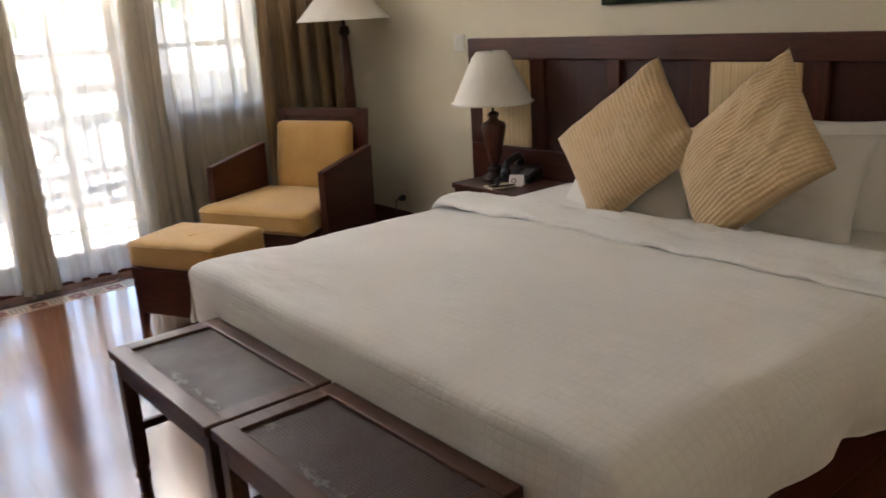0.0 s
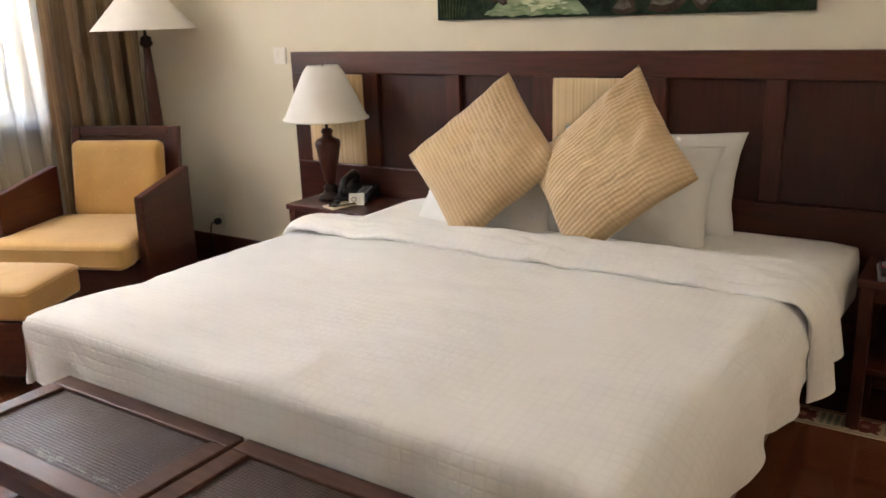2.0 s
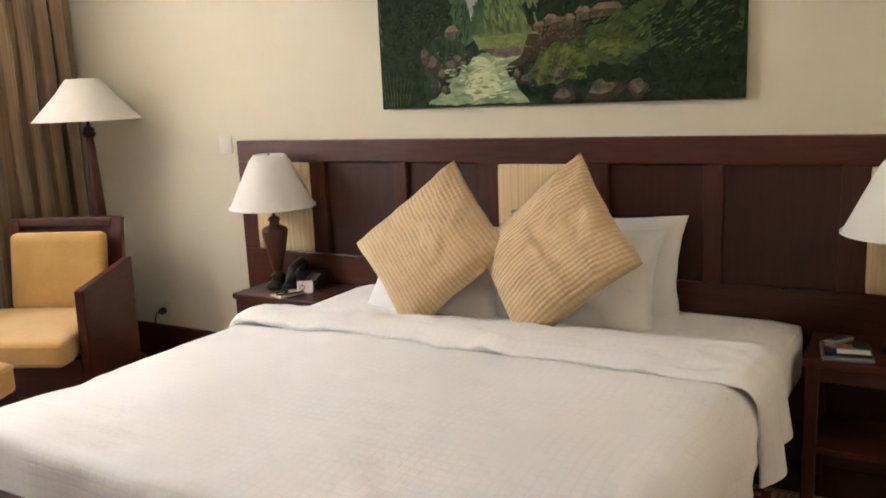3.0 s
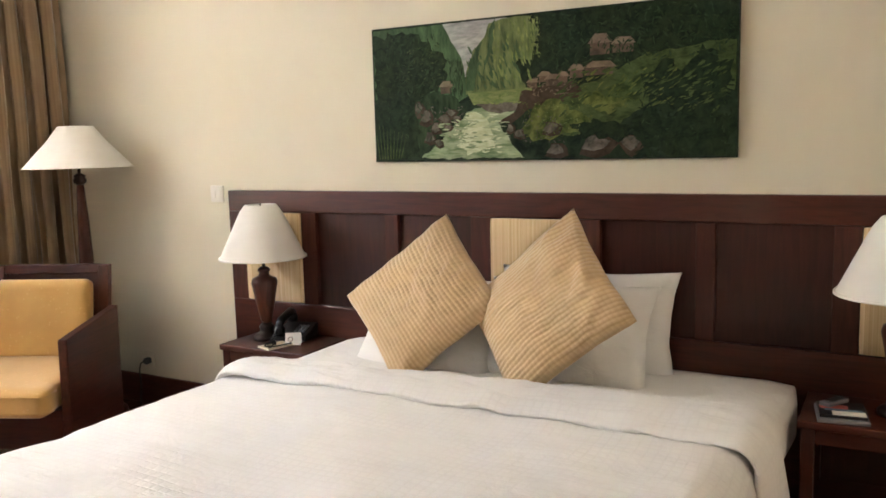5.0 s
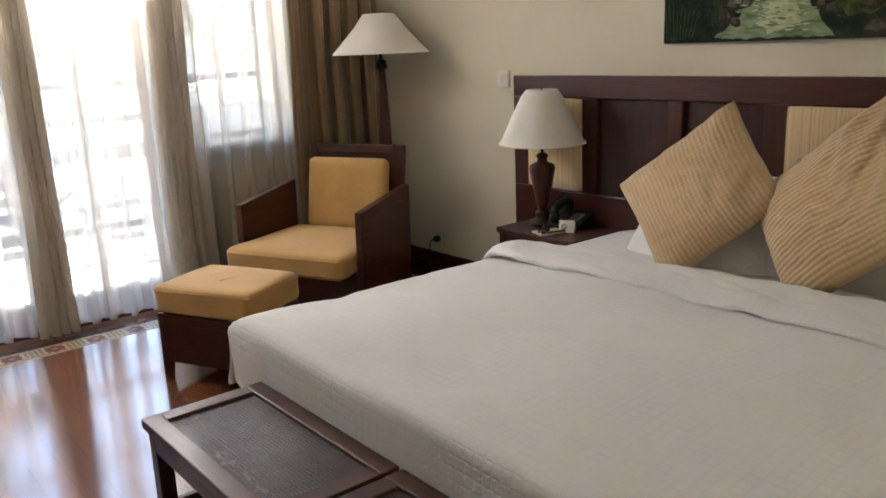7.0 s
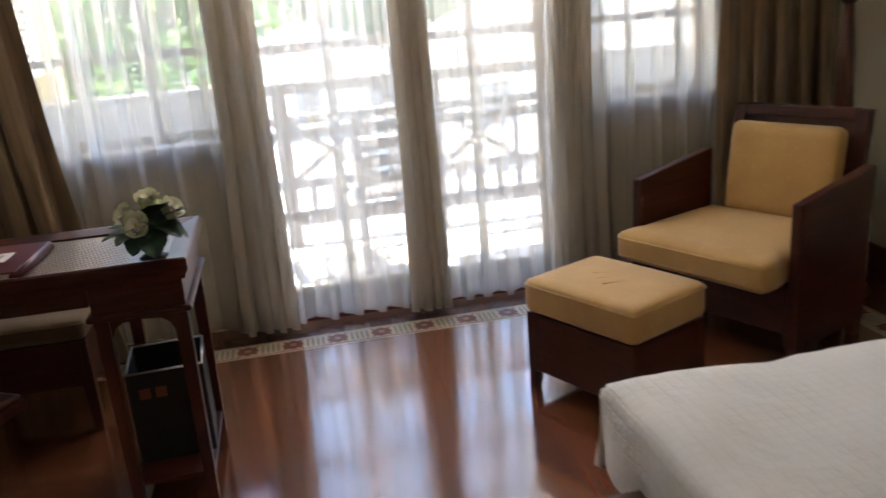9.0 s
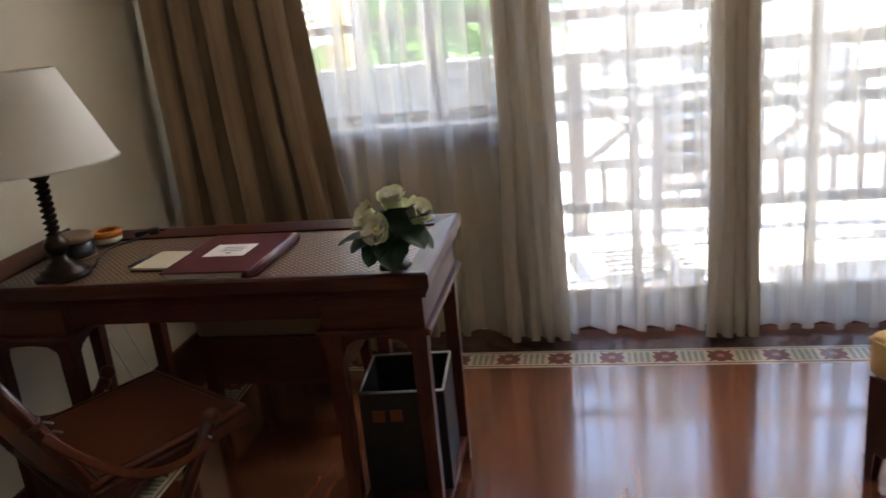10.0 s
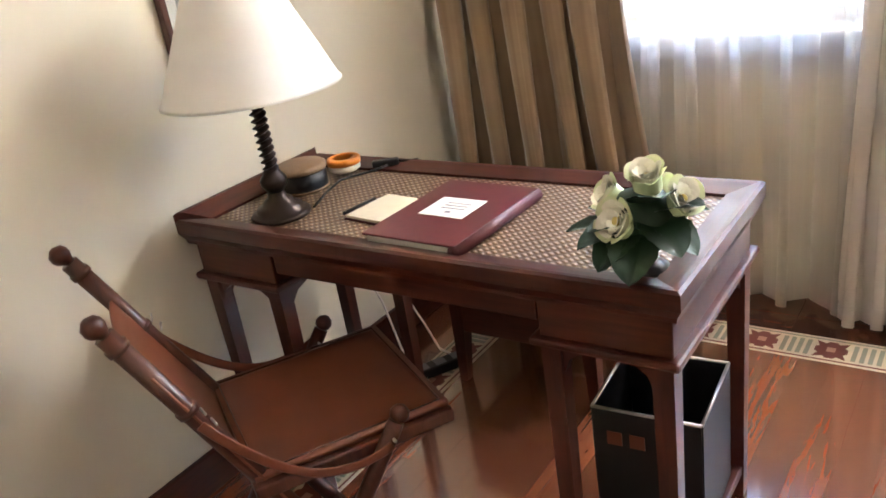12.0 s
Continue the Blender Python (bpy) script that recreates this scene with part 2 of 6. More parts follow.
def bench_weave():
    """Dark lacquered weave, worn pale in patches where the lacquer has flaked."""
    m, nt, b = nodes_of("worn_bench_weave", 0.48, 0, 0.08)
    vec = coords(nt)
    gx, gy = wave_tex(nt, vec, 33, "X", 0.2), wave_tex(nt, vec, 33, "Y", 0.2)
    grid = mathn(nt, "MAXIMUM", mathn(nt, "POWER", gx, 6.0), mathn(nt, "POWER", gy, 6.0))
    bare = ramp(nt, noise_tex(nt, coords(nt, (1.0, 0.55, 1)), 3.0, 4, 0.6), [(0.40, (0, 0, 0)), (0.54, (1, 1, 1))])
    col = mixc(nt, bare, (0.050, 0.021, 0.015), (0.105, 0.064, 0.047))
    col = mixc(nt, mathn(nt, "MULTIPLY", mathn(nt, "MULTIPLY", grid, mathn(nt, "ADD", mathn(nt, "MULTIPLY", bare, 0.6), 0.4)), 0.8), col, (0.020, 0.010, 0.008))
    seams = mathn(nt, "POWER", wave_tex(nt, vec, 3.4, "Y", 0.5), 60.0)
    col = mixc(nt, mathn(nt, "MULTIPLY", seams, 0.6), col, (0.020, 0.010, 0.008))
    peel = ramp(nt, noise_tex(nt, coords(nt, (1.6, 0.7, 1)), 4.4, 7, 0.7), [(0.60, (0, 0, 0)), (0.625, (1, 1, 1))])
    nt.links.new(mixc(nt, mathn(nt, "MULTIPLY", peel, 0.42), col, (0.30, 0.26, 0.24)), b.inputs["Base Color"])
    nt.links.new(mathn(nt, "SUBTRACT", 0.60, mathn(nt, "MULTIPLY", noise_tex(nt, vec, 11.0, 5), 0.30)), b.inputs["Roughness"])
    bump(nt, b, mathn(nt, "ADD", mathn(nt, "SUBTRACT", 1.0, grid), peel), 0.8, 0.002)
    return m


def leaf_mat(name, a, c):
    m, nt, b = nodes_of(name, 0.5)
    g = nt.nodes.new("ShaderNodeNewGeometry")
    nt.links.new(ramp(nt, g.outputs["Random Per Island"], [(0.0, a), (1.0, c)]), b.inputs["Base Color"])
    b.inputs["Transmission Weight"].default_value = 0.0
    return m


PLASTER, LINEN, COTTON, SHADE = plaster(), linen("white_linen", 1.435, 2.2), sheet_cotton(), lampshade_cloth()
LINEN_FOLD = linen("white_linen_fold", 0.72, 2.2)
RIB_A, RIB_B, GOLD, DRAPE, SHEER = ribbed("gold_ribbed_a", "X"), ribbed("gold_ribbed_b", "Y"), gold_cloth(), drape_cloth(), sheer_cloth("white_sheer", 0.34, 0.12, (0.90, 0.87, 0.81))
# doubled cloth, denser; its tone is also greyed to hold the gathers' shade
SHEER_SHADED = sheer_cloth("shaded_doubled_sheer", 0.74, 0.62, (0.74, 0.69, 0.61))
RED_D, RED_L = (0.040, 0.0078, 0.0038), (0.095, 0.020, 0.0090)
WOOD_X, WOOD_Y, WOOD_Z = (wood("mahogany_" + a.lower(), RED_D, RED_L, a) for a in "XYZ")
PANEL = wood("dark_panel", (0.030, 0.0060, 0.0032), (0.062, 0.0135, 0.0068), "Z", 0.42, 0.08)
BENCH_WOOD = wood("bench_wood", (0.062, 0.024, 0.015), (0.135, 0.058, 0.037), "Y", 0.42, 0.14)
BENCH_CANE = bench_weave()
PLANK = wood("floor_plank", (0.190, 0.055, 0.024), (0.275, 0.090, 0.039), "Y", 0.13, 1.0, 0.45, 0.1, 0.0)
gloss = PLANK.node_tree.nodes["Principled BSDF"]
gloss.inputs["Coat IOR"].default_value, gloss.inputs["IOR"].default_value = 2.35, 1.95
gloss.inputs["Specular Tint"].default_value = (1.0, 0.88, 0.82, 1)
# window-side boards: the curtains' shadow is put into this darker colour
PLANK_SHADED = wood("edge_plank", (0.06, 0.016, 0.008), (0.115, 0.034, 0.016), "X", 0.16, 0.6, 0.3, 0.1)
CANE = woven_cane()
CREAM_TILE = plain("cream_inlay", (0.62, 0.53, 0.38), 0.35, 0, 0.3, 0.12, 20)
GREEN_TILE = plain("grey_green_inlay", (0.26, 0.27, 0.20), 0.35, 0, 0.3, 0.12, 20)
RED_TILE = plain("red_brown_inlay", (0.16, 0.035, 0.022), 0.35, 0, 0.3, 0.15, 20)
WHITE_PAINT = plain("white_paint", (0.78, 0.74, 0.67), 0.45)
# white frames tinted tan: backlight and the sheers' warm glow put into the colour
BACKLIT_FRAME = plain("backlit_frame_tint", (0.60, 0.49, 0.37), 0.5)
CEIL_PAINT = plain("ceiling_paint", (0.85, 0.83, 0.78), 0.9)
STRIPE = striped("striped_upholstery", "Y", (0.66, 0.48, 0.26), (0.76, 0.61, 0.38), (0.50, 0.31, 0.14), 90)
# brown cloth, darkened in colour for the dimness behind the desk
STOOL_SHADED = cloth("shaded_brown_cloth", (0.17, 0.11, 0.06))
BLACK = plain("black_plastic", (0.012, 0.012, 0.013), 0.35)
WHITE_PL = plain("white_plastic", (0.76, 0.73, 0.66), 0.4)
PAPER = plain("cream_paper", (0.72, 0.64, 0.47), 0.7)
WHITE_PAPER = plain("white_paper", (0.80, 0.77, 0.72), 0.7)
MAROON = plain("maroon_leather", (0.10, 0.017, 0.021), 0.42, 0, 0.1, 0.2, 60)
LEATHER = plain("brown_leather", (0.17, 0.047, 0.019), 0.42, 0, 0.1, 0.2, 14)
BRONZE = plain("dark_bronze", (0.035, 0.022, 0.016), 0.34, 0.6)
METAL = plain("steel", (0.55, 0.54, 0.52), 0.3, 1.0)
CHAIR_WOOD = wood("chair_wood", (0.05, 0.013, 0.007), (0.11, 0.032, 0.016), "Z", 0.34, 0.25)
CLEAR = thin_pane("clear_pane")
STONE = plain("pale_paving", (0.62, 0.60, 0.56), 0.8, 0, 0, 0.1, 6)
GREY_BOARD = plain("grey_board", (0.20, 0.205, 0.22), 0.7)
YELLOW_PAINT = plain("yellow_wall_paint", (0.70, 0.56, 0.25), 0.8)
ROOF = plain("pale_roof", (0.60, 0.58, 0.55), 0.7, 0, 0, 0.1, 3)
LEAF_A = leaf_mat("tree_leaves", (0.06, 0.14, 0.02), (0.16, 0.30, 0.05))
GRASS = plain("grass_ground", (0.08, 0.14, 0.04), 0.9, 0, 0, 0.3, 1.5)


# ---- mesh helpers ----
def finish(bm, smooth=False):
    bmesh.ops.recalc_face_normals(bm, faces=bm.faces)
    for f in bm.faces:
        f.smooth = smooth
    return bm


def mesh_of(name, bm, material):
    me = bpy.data.meshes.new(name)
    bm.to_mesh(me)
    bm.free()
    me.materials.append(material)
    return me


def part(name, bm, material, parent, label=""):
    ob = new(name, mesh_of(name, bm, material))
    ob.parent = parent
    if label:
        tagged(ob, label)
    return ob


def thing(name, m, label, category, group="", kind=""):
    ob = new(name)
    ob.empty_display_size = 0.1
    ob.matrix_basis = m
    return tagged(ob, label, category, group, kind)


def solid(name, bm, material, label, category, group="", kind="", m=None):
    ob = new(name, mesh_of(name, bm, material))
    if m:
        ob.matrix_basis = m
    return tagged(ob, label, category, group, kind)


def box(x0, x1, y0, y1, z0, z1, bevel=0.004, bm=None, seg=2):
    own = bmesh.new()
    bmesh.ops.create_cube(own, size=1.0)
    for v in own.verts:
        v.co = Vector(((x0 + x1) / 2 + v.co.x * (x1 - x0), (y0 + y1) / 2 + v.co.y * (y1 - y0), (z0 + z1) / 2 + v.co.z * (z1 - z0)))
    if bevel:
        bmesh.ops.bevel(own, geom=list(own.edges), offset=bevel, segments=seg, affect="EDGES", profile=0.5)
    if bm is None:
        return own
    return join(bm, own)


def join(bm, other):
    me = bpy.data.meshes.new("tmp")
    other.to_mesh(me)
    other.free()
    bm.from_mesh(me)
    bpy.data.meshes.remove(me)
    return bm


def moved(bm, m):
    bmesh.ops.transform(bm, matrix=m, verts=bm.verts)
    return bm


def lathe(profile, seg=28, bm=None):
    """Turned solid from (radius, z) pairs."""
    own = bm or bmesh.new()
    rings = []
    for r, z in profile:
        rings.append([own.verts.new((r * math.cos(a), r * math.sin(a), z)) for a in (2 * math.pi * i / seg for i in range(seg))])
    for a, b in zip(rings, rings[1:]):
        for i in range(seg):
            own.faces.new((a[i], a[(i + 1) % seg], b[(i + 1) % seg], b[i]))
    own.faces.new(rings[0][::-1])
    own.faces.new(rings[-1])
    return finish(own, True)


def shell_lathe(profile, thick, seg=40):
    """Turned open shell, such as a lampshade."""
    outer = [(r, z) for r, z in profile]
    inner = [(r - thick, z) for r, z in reversed(profile)]
    loop = outer + inner
    bm = bmesh.new()
    rings = [[bm.verts.new((r * math.cos(2 * math.pi * i / seg), r * math.sin(2 * math.pi * i / seg), z)) for i in range(seg)] for r, z in loop]
    for a, b in zip(rings, rings[1:] + rings[:1]):
        for i in range(seg):
            bm.faces.new((a[i], a[(i + 1) % seg], b[(i + 1) % seg], b[i]))
    return finish(bm, True)


def tube(points, r, seg=10, bm=None, r2=None, flat=1.0):
    """A rod or cord through points; r2 is the end radius, flat squeezes it."""
    own = bm or bmesh.new()
    pts = [Vector(p) for p in points]
    rings = []
    for i, p in enumerate(pts):
        d = (pts[min(i + 1, len(pts) - 1)] - pts[max(i - 1, 0)]).normalized()
        side = d.cross(Vector((0, 0, 1)))
        side = side.normalized() if side.length > 1e-3 else Vector((1, 0, 0))
        up = side.cross(d)
        rr = r if r2 is None else r + (r2 - r) * i / (len(pts) - 1)
        rings.append([own.verts.new(p + rr * (math.cos(a) * side * flat + math.sin(a) * up)) for a in (2 * math.pi * k / seg for k in range(seg))])
    for a, b in zip(rings, rings[1:]):
        for i in range(seg):
            own.faces.new((a[i], a[(i + 1) % seg], b[(i + 1) % seg], b[i]))
    own.faces.new(rings[0][::-1])
    own.faces.new(rings[-1])
    return finish(own, True)


def prism(outline, h0, h1, axis="z", bevel=0.0):
    """A flat outline pushed out from h0 to h1 along an axis. Outline pairs are (x, y), (x, z) or (y, z)."""
    bm = bmesh.new()
    put = {"z": lambda p, h: (p[0], p[1], h), "y": lambda p, h: (p[0], h, p[1]), "x": lambda p, h: (h, p[0], p[1])}[axis]
    lo, hi = [bm.verts.new(put(p, h0)) for p in outline], [bm.verts.new(put(p, h1)) for p in outline]
    bm.faces.new(lo[::-1])
    bm.faces.new(hi)
    n = len(outline)
    for i in range(n):
        bm.faces.new((lo[i], lo[(i + 1) % n], hi[(i + 1) % n], hi[i]))
    finish(bm)
    if bevel:
        bmesh.ops.bevel(bm, geom=list(bm.edges), offset=bevel, segments=2, affect="EDGES", profile=0.5)
    return bm


def sheet(nu, nv, f, thick=0.0):
    """A surface from f(u, v), 0 to 1; with thick it gets a back."""
    bm = bmesh.new()
    g = [[bm.verts.new(f(i / nu, j / nv)) for j in range(nv + 1)] for i in range(nu + 1)]
    uvl = bm.loops.layers.uv.new("UVMap")
    for i in range(nu):
        for j in range(nv):
            face = bm.faces.new((g[i][j], g[i + 1][j], g[i + 1][j + 1], g[i][j + 1]))
            for l, (a, b) in zip(face.loops, ((i, j), (i + 1, j), (i + 1, j + 1), (i, j + 1))):
                l[uvl].uv = (a / nu, b / nv)
    if thick:
        bmesh.ops.recalc_face_normals(bm, faces=bm.faces)
        bmesh.ops.solidify(bm, geom=list(bm.faces), thickness=thick)
    for face in bm.faces:
        face.smooth = True
    return bm


def cushion_mesh(w, h, t, n=22, power=2.6, dent=0.0, seed=0.0, pinch=0.06):
    """A stuffed cushion: w by h, t thick, corners drawn out and a few creases."""
    bm = bmesh.new()
    sides = []
    for s in (1, -1):
        g = []
        for i in range(n + 1):
            row = []
            for j in range(n + 1):
                u, v = 2 * i / n - 1, 2 * j / n - 1
                pu = u * (1 - pinch * (1 - v * v)) + 0.02 * noise.noise((u * 1.7 + seed, v * 2.9, 5.0))
                pv = v * (1 - pinch * (1 - u * u)) + 0.02 * noise.noise((u * 2.9, v * 1.7 + seed, 9.0))
                fat = ((1 - abs(u) ** power) * (1 - abs(v) ** power)) ** 0.5
                wr = 0.5 + 0.5 * noise.noise((u * 2.1 + seed, v * 2.1, s + seed))
                z = s * t / 2 * fat * (0.82 + 0.30 * wr) + s * 0.010 * fat * noise.noise((u * 5 + seed, v * 5, 2.0)) * (abs(u * v) ** 0.3)
                z -= dent * fat * max(0.0, v) ** 2 * s
                row.append((pu * w / 2, pv * h / 2, z))
            g.append(row)
        sides.append(g)
    top = [[bm.verts.new(c) for c in row] for row in sides[0]]
    low = [[top[i][j] if i in (0, n) or j in (0, n) else bm.verts.new(sides[1][i][j]) for j in range(n + 1)] for i in range(n + 1)]
    for i in range(n):
        for j in range(n):
            bm.faces.new((top[i][j], top[i + 1][j], top[i + 1][j + 1], top[i][j + 1]))
            bm.faces.new((low[i][j], low[i][j + 1], low[i + 1][j + 1], low[i + 1][j]))
    return finish(bm, True)


def slumped_cushion(corners, t, floor_y, seed, n=34):
    """A stuffed square cushion set on one corner: left, top, right and bottom corners in its own plane; it sags flat at floor_y."""
    bm = bmesh.new()
    uvl = bm.loops.layers.uv.new("UVMap")
    left, top, right, low = (Vector((*c, 0)) for c in corners)
    sides = []
    for s in (1, -1):
        g = []
        for i in range(n + 1):
            row = []
            for j in range(n + 1):
                u, v = 2 * i / n - 1, 2 * j / n - 1
                tip = 1 - 0.022 * (u * v) ** 8
                pu = u * tip * (1 - 0.072 * (1 - v * v)) + 0.014 * noise.noise((u * 1.7 + seed, v * 2.9, 5.0))
                pv = v * tip * (1 - 0.072 * (1 - u * u)) + 0.014 * noise.noise((u * 2.9, v * 1.7 + seed, 9.0))
                a, b = (pu + 1) / 2, (pv + 1) / 2
                p = left.lerp(top, a).lerp(low.lerp(right, a), b)
                fat = ((1 - abs(u) ** 2.5) * (1 - abs(v) ** 2.5)) ** 0.5
                z = s * t / 2 * fat * (0.9 + 0.22 * noise.noise((u * 1.6 + seed, v * 1.6, s + seed)))
                if s > 0:  # creases that run out from the top and right corners
                    z += 0.019 * fat ** 0.5 * noise.noise(((u - v) * 1.3 + seed, (u + v) * 5.0, 2.0)) * max(0.0, u + 0.5)
                    z += 0.006 * fat ** 0.5 * noise.noise((u * 7 + seed, v * 7, 6.0))
                if p.y < floor_y:
                    z += 0.6 * (floor_y - p.y) + 0.010 * math.sin(p.x * 90)
                    p.y = floor_y + 0.25 * (p.y - floor_y)
                row.append((p.x, p.y, z))
            g.append(row)
        sides.append(g)
    face_ = [[bm.verts.new(c) for c in row] for row in sides[0]]
    rear = [[face_[i][j] if i in (0, n) or j in (0, n) else bm.verts.new(sides[1][i][j]) for j in range(n + 1)] for i in range(n + 1)]
    for grid in (face_, rear):
        for i in range(n):
            for j in range(n):
                f = bm.faces.new((grid[i][j], grid[i + 1][j], grid[i + 1][j + 1], grid[i][j + 1]))
                for l, (a, b) in zip(f.loops, ((i, j), (i + 1, j), (i + 1, j + 1), (i, j + 1))):
                    l[uvl].uv = (a / n, b / n)
    return finish(bm, True)


def soft_box(x0, x1, y0, y1, z0, z1, r=0.03, crown=0.012, n=12, bm=None):
    """An upholstered block with rounded edges and a slightly domed top."""
    own = bmesh.new()
    bmesh.ops.create_cube(own, size=1.0)
    bmesh.ops.subdivide_edges(own, edges=list(own.edges), cuts=n, use_grid_fill=True)
    cx, cy, cz = (x0 + x1) / 2, (y0 + y1) / 2, (z0 + z1) / 2
    hx, hy, hz = (x1 - x0) / 2, (y1 - y0) / 2, (z1 - z0) / 2
    for v in own.verts:
        p = Vector((v.co.x * 2 * hx, v.co.y * 2 * hy, v.co.z * 2 * hz))
        q = Vector([max(-h + r, min(h - r, c)) for c, h in zip(p, (hx, hy, hz))])
        d = p - q
        if d.length > 1e-6:
            p = q + d.normalized() * r
        if p.z > 0:
            p.z += crown * (1 - (p.x / hx) ** 2) * (1 - (p.y / hy) ** 2)
        v.co = p + Vector((cx, cy, cz))
    finish(own, True)
    return own if bm is None else join(bm, own)

# ---- the room ----
WX, DX, WY, BY, CH = 3.012, -1.20, 4.96, -1.60, 2.70  # headboard wall, desk wall, window wall, back wall, ceiling
T = 0.20

floor = tagged(new("floor", mesh_of("floor", box(DX - T, WX + T, BY - T, WY + T, -0.20, -0.012, 0), RED_TILE)), "glossy red-brown hardwood plank floor with inlaid tile border", "floor", kind="structure")
solid("ceiling", box(DX - T, WX + T, BY - T, WY + T, CH, CH + 0.15, 0), CEIL_PAINT, "plain off-white painted ceiling", "ceiling", kind="structure")
solid("wall_east", box(WX, WX + T, BY - T, WY + T, -0.01, CH - 0.002, 0), PLASTER, "cream plastered wall behind the bed", "wall", kind="structure")
solid("wall_west", box(DX - T, DX, BY - T, WY + T, -0.01, CH - 0.002, 0), PLASTER, "cream plastered wall beside the desk", "wall", kind="structure")
solid("wall_south", box(DX, WX, BY - T, BY, -0.01, CH - 0.002, 0), PLASTER, "cream plastered wall closing the room", "wall", kind="structure")

OPEN_Z = 2.20
WINDOWS = [(-0.72, 0.17, 0.88), (0.26, 1.70, 0.0), (1.79, 2.50, 0.88)]
bm = bmesh.new()
edge = DX
for x0, x1, z0 in WINDOWS:
    box(edge, x0, WY, WY + T, -0.01, OPEN_Z, 0, bm)
    if z0 > 0:
        box(x0, x1, WY, WY + T, -0.01, z0, 0, bm)
    edge = x1
box(edge, WX, WY, WY + T, -0.01, OPEN_Z, 0, bm)
box(DX, WX, WY, WY + T, OPEN_Z, CH - 0.002, 0, bm)
solid("wall_north", bm, PLASTER, "cream plastered wall with two windows and a glazed double door", "wall", kind="structure")

for name, b in (("baseboard_east", (WX - 0.018, WX, BY, WY, 0, 0.165)), ("baseboard_west", (DX, DX + 0.018, BY, WY, 0, 0.115)), ("baseboard_south", (DX + 0.02, WX - 0.02, BY, BY + 0.018, 0, 0.14))):
    solid(name, box(*b, 0.004), WOOD_Y, "dark stained wooden baseboard along the wall", "baseboard", kind="structure")


def glazing(parent, x0, x1, z0, z1, xs, zs, y, bar=0.036):
    """Frame, bars and panes of one sash in the plane y."""
    for a, b in ((x0, x0 + 0.05), (x1 - 0.05, x1)):
        part("stile", box(a, b, y - 0.022, y + 0.022, z0, z1, 0.004), BACKLIT_FRAME, parent)
    low = 0.11 if z0 < 0.2 else 0.05
    for a, b in ((z0, z0 + low), (z1 - 0.06, z1)):
        part("rail", box(x0 + 0.05, x1 - 0.05, y - 0.020, y + 0.020, a, b, 0.004), BACKLIT_FRAME, parent)
    for x in xs:
        part("muntin", box(x - bar / 2, x + bar / 2, y - 0.016, y + 0.016, z0 + low, z1 - 0.06, 0.003), BACKLIT_FRAME, parent)
    for z in zs:
        part("muntin", box(x0 + 0.05, x1 - 0.05, y - 0.013, y + 0.013, z - bar / 2, z + bar / 2, 0.003), BACKLIT_FRAME, parent)
    cuts_x, cuts_z = [x0 + 0.05, *xs, x1 - 0.05], [z0 + low, *zs, z1 - 0.06]
    for a, b in zip(cuts_x, cuts_x[1:]):
        for c, d in zip(cuts_z, cuts_z[1:]):
            p = part("pane", box(a, b, y - 0.002, y + 0.002, c, d, 0), CLEAR, parent)
            p.visible_shadow = False


def shutter(x, y0, y1, z0, z1, side):
    """A louvred shutter swung out square to the wall."""
    s = thing("louvred_shutter", pose(x, y0, z0), "white painted louvred wooden shutter swung open outside", "shutter", "outside shutters")
    w, h, t = y1 - y0, z1 - z0, 0.018
    for a, b in ((0, 0.05), (w - 0.05, w)):
        part("stile", box(-t, t, a, b, 0, h, 0.003), WHITE_PAINT, s)
    for a, b in ((0, 0.07), (h / 2 - 0.03, h / 2 + 0.03), (h - 0.07, h)):
        part("rail", box(-t, t, 0.05, w - 0.05, a, b, 0.003), WHITE_PAINT, s)
    for a, b in ((0.07, h / 2 - 0.03), (h / 2 + 0.03, h - 0.07)):
        n = int((b - a) / 0.038)
        me = mesh_of("slat", moved(box(-0.022, 0.022, 0.05, w - 0.05, -0.003, 0.003, 0), pose(0, 0, 0, 0, 35 * side, 0)), WHITE_PAINT)
        for i in range(n):
            o = new("slat", me)
            o.parent, o.location = s, (0, 0, a + (i + 0.5) * (b - a) / n)
    return s


GY = WY + 0.12
win_a = thing("window_1", pose(0, 0, 0), "white painted casement window with small panes", "window", kind="structure")
glazing(win_a, -0.72, 0.17, 0.88, OPEN_Z, [-0.43, -0.13], [1.27, 1.66], GY)
part("window_sill", box(-0.74, 0.19, WY - 0.03, WY + T + 0.04, 0.862, 0.884, 0.005), WHITE_PAINT, win_a)
part("sill_apron", box(-0.74, 0.19, WY - 0.022, WY, 0.775, 0.861, 0.004), WOOD_X, win_a, "dark wooden apron beneath the sill")
win_b = thing("window_2", pose(0, 0, 0), "white painted casement window with small panes", "window", kind="structure")
glazing(win_b, 1.79, 2.50, 0.88, OPEN_Z, [2.10, 2.36], [1.25, 1.64], GY)
part("window_sill", box(1.77, 2.52, WY - 0.03, WY + T + 0.04, 0.862, 0.884, 0.005), WHITE_PAINT, win_b)
part("sill_apron", box(1.77, 2.52, WY - 0.022, WY, 0.775, 0.861, 0.004), WOOD_X, win_b, "dark wooden apron beneath the sill")
door = thing("door_1", pose(0, 0, 0), "closed glazed double door with white painted muntins", "door", kind="structure")
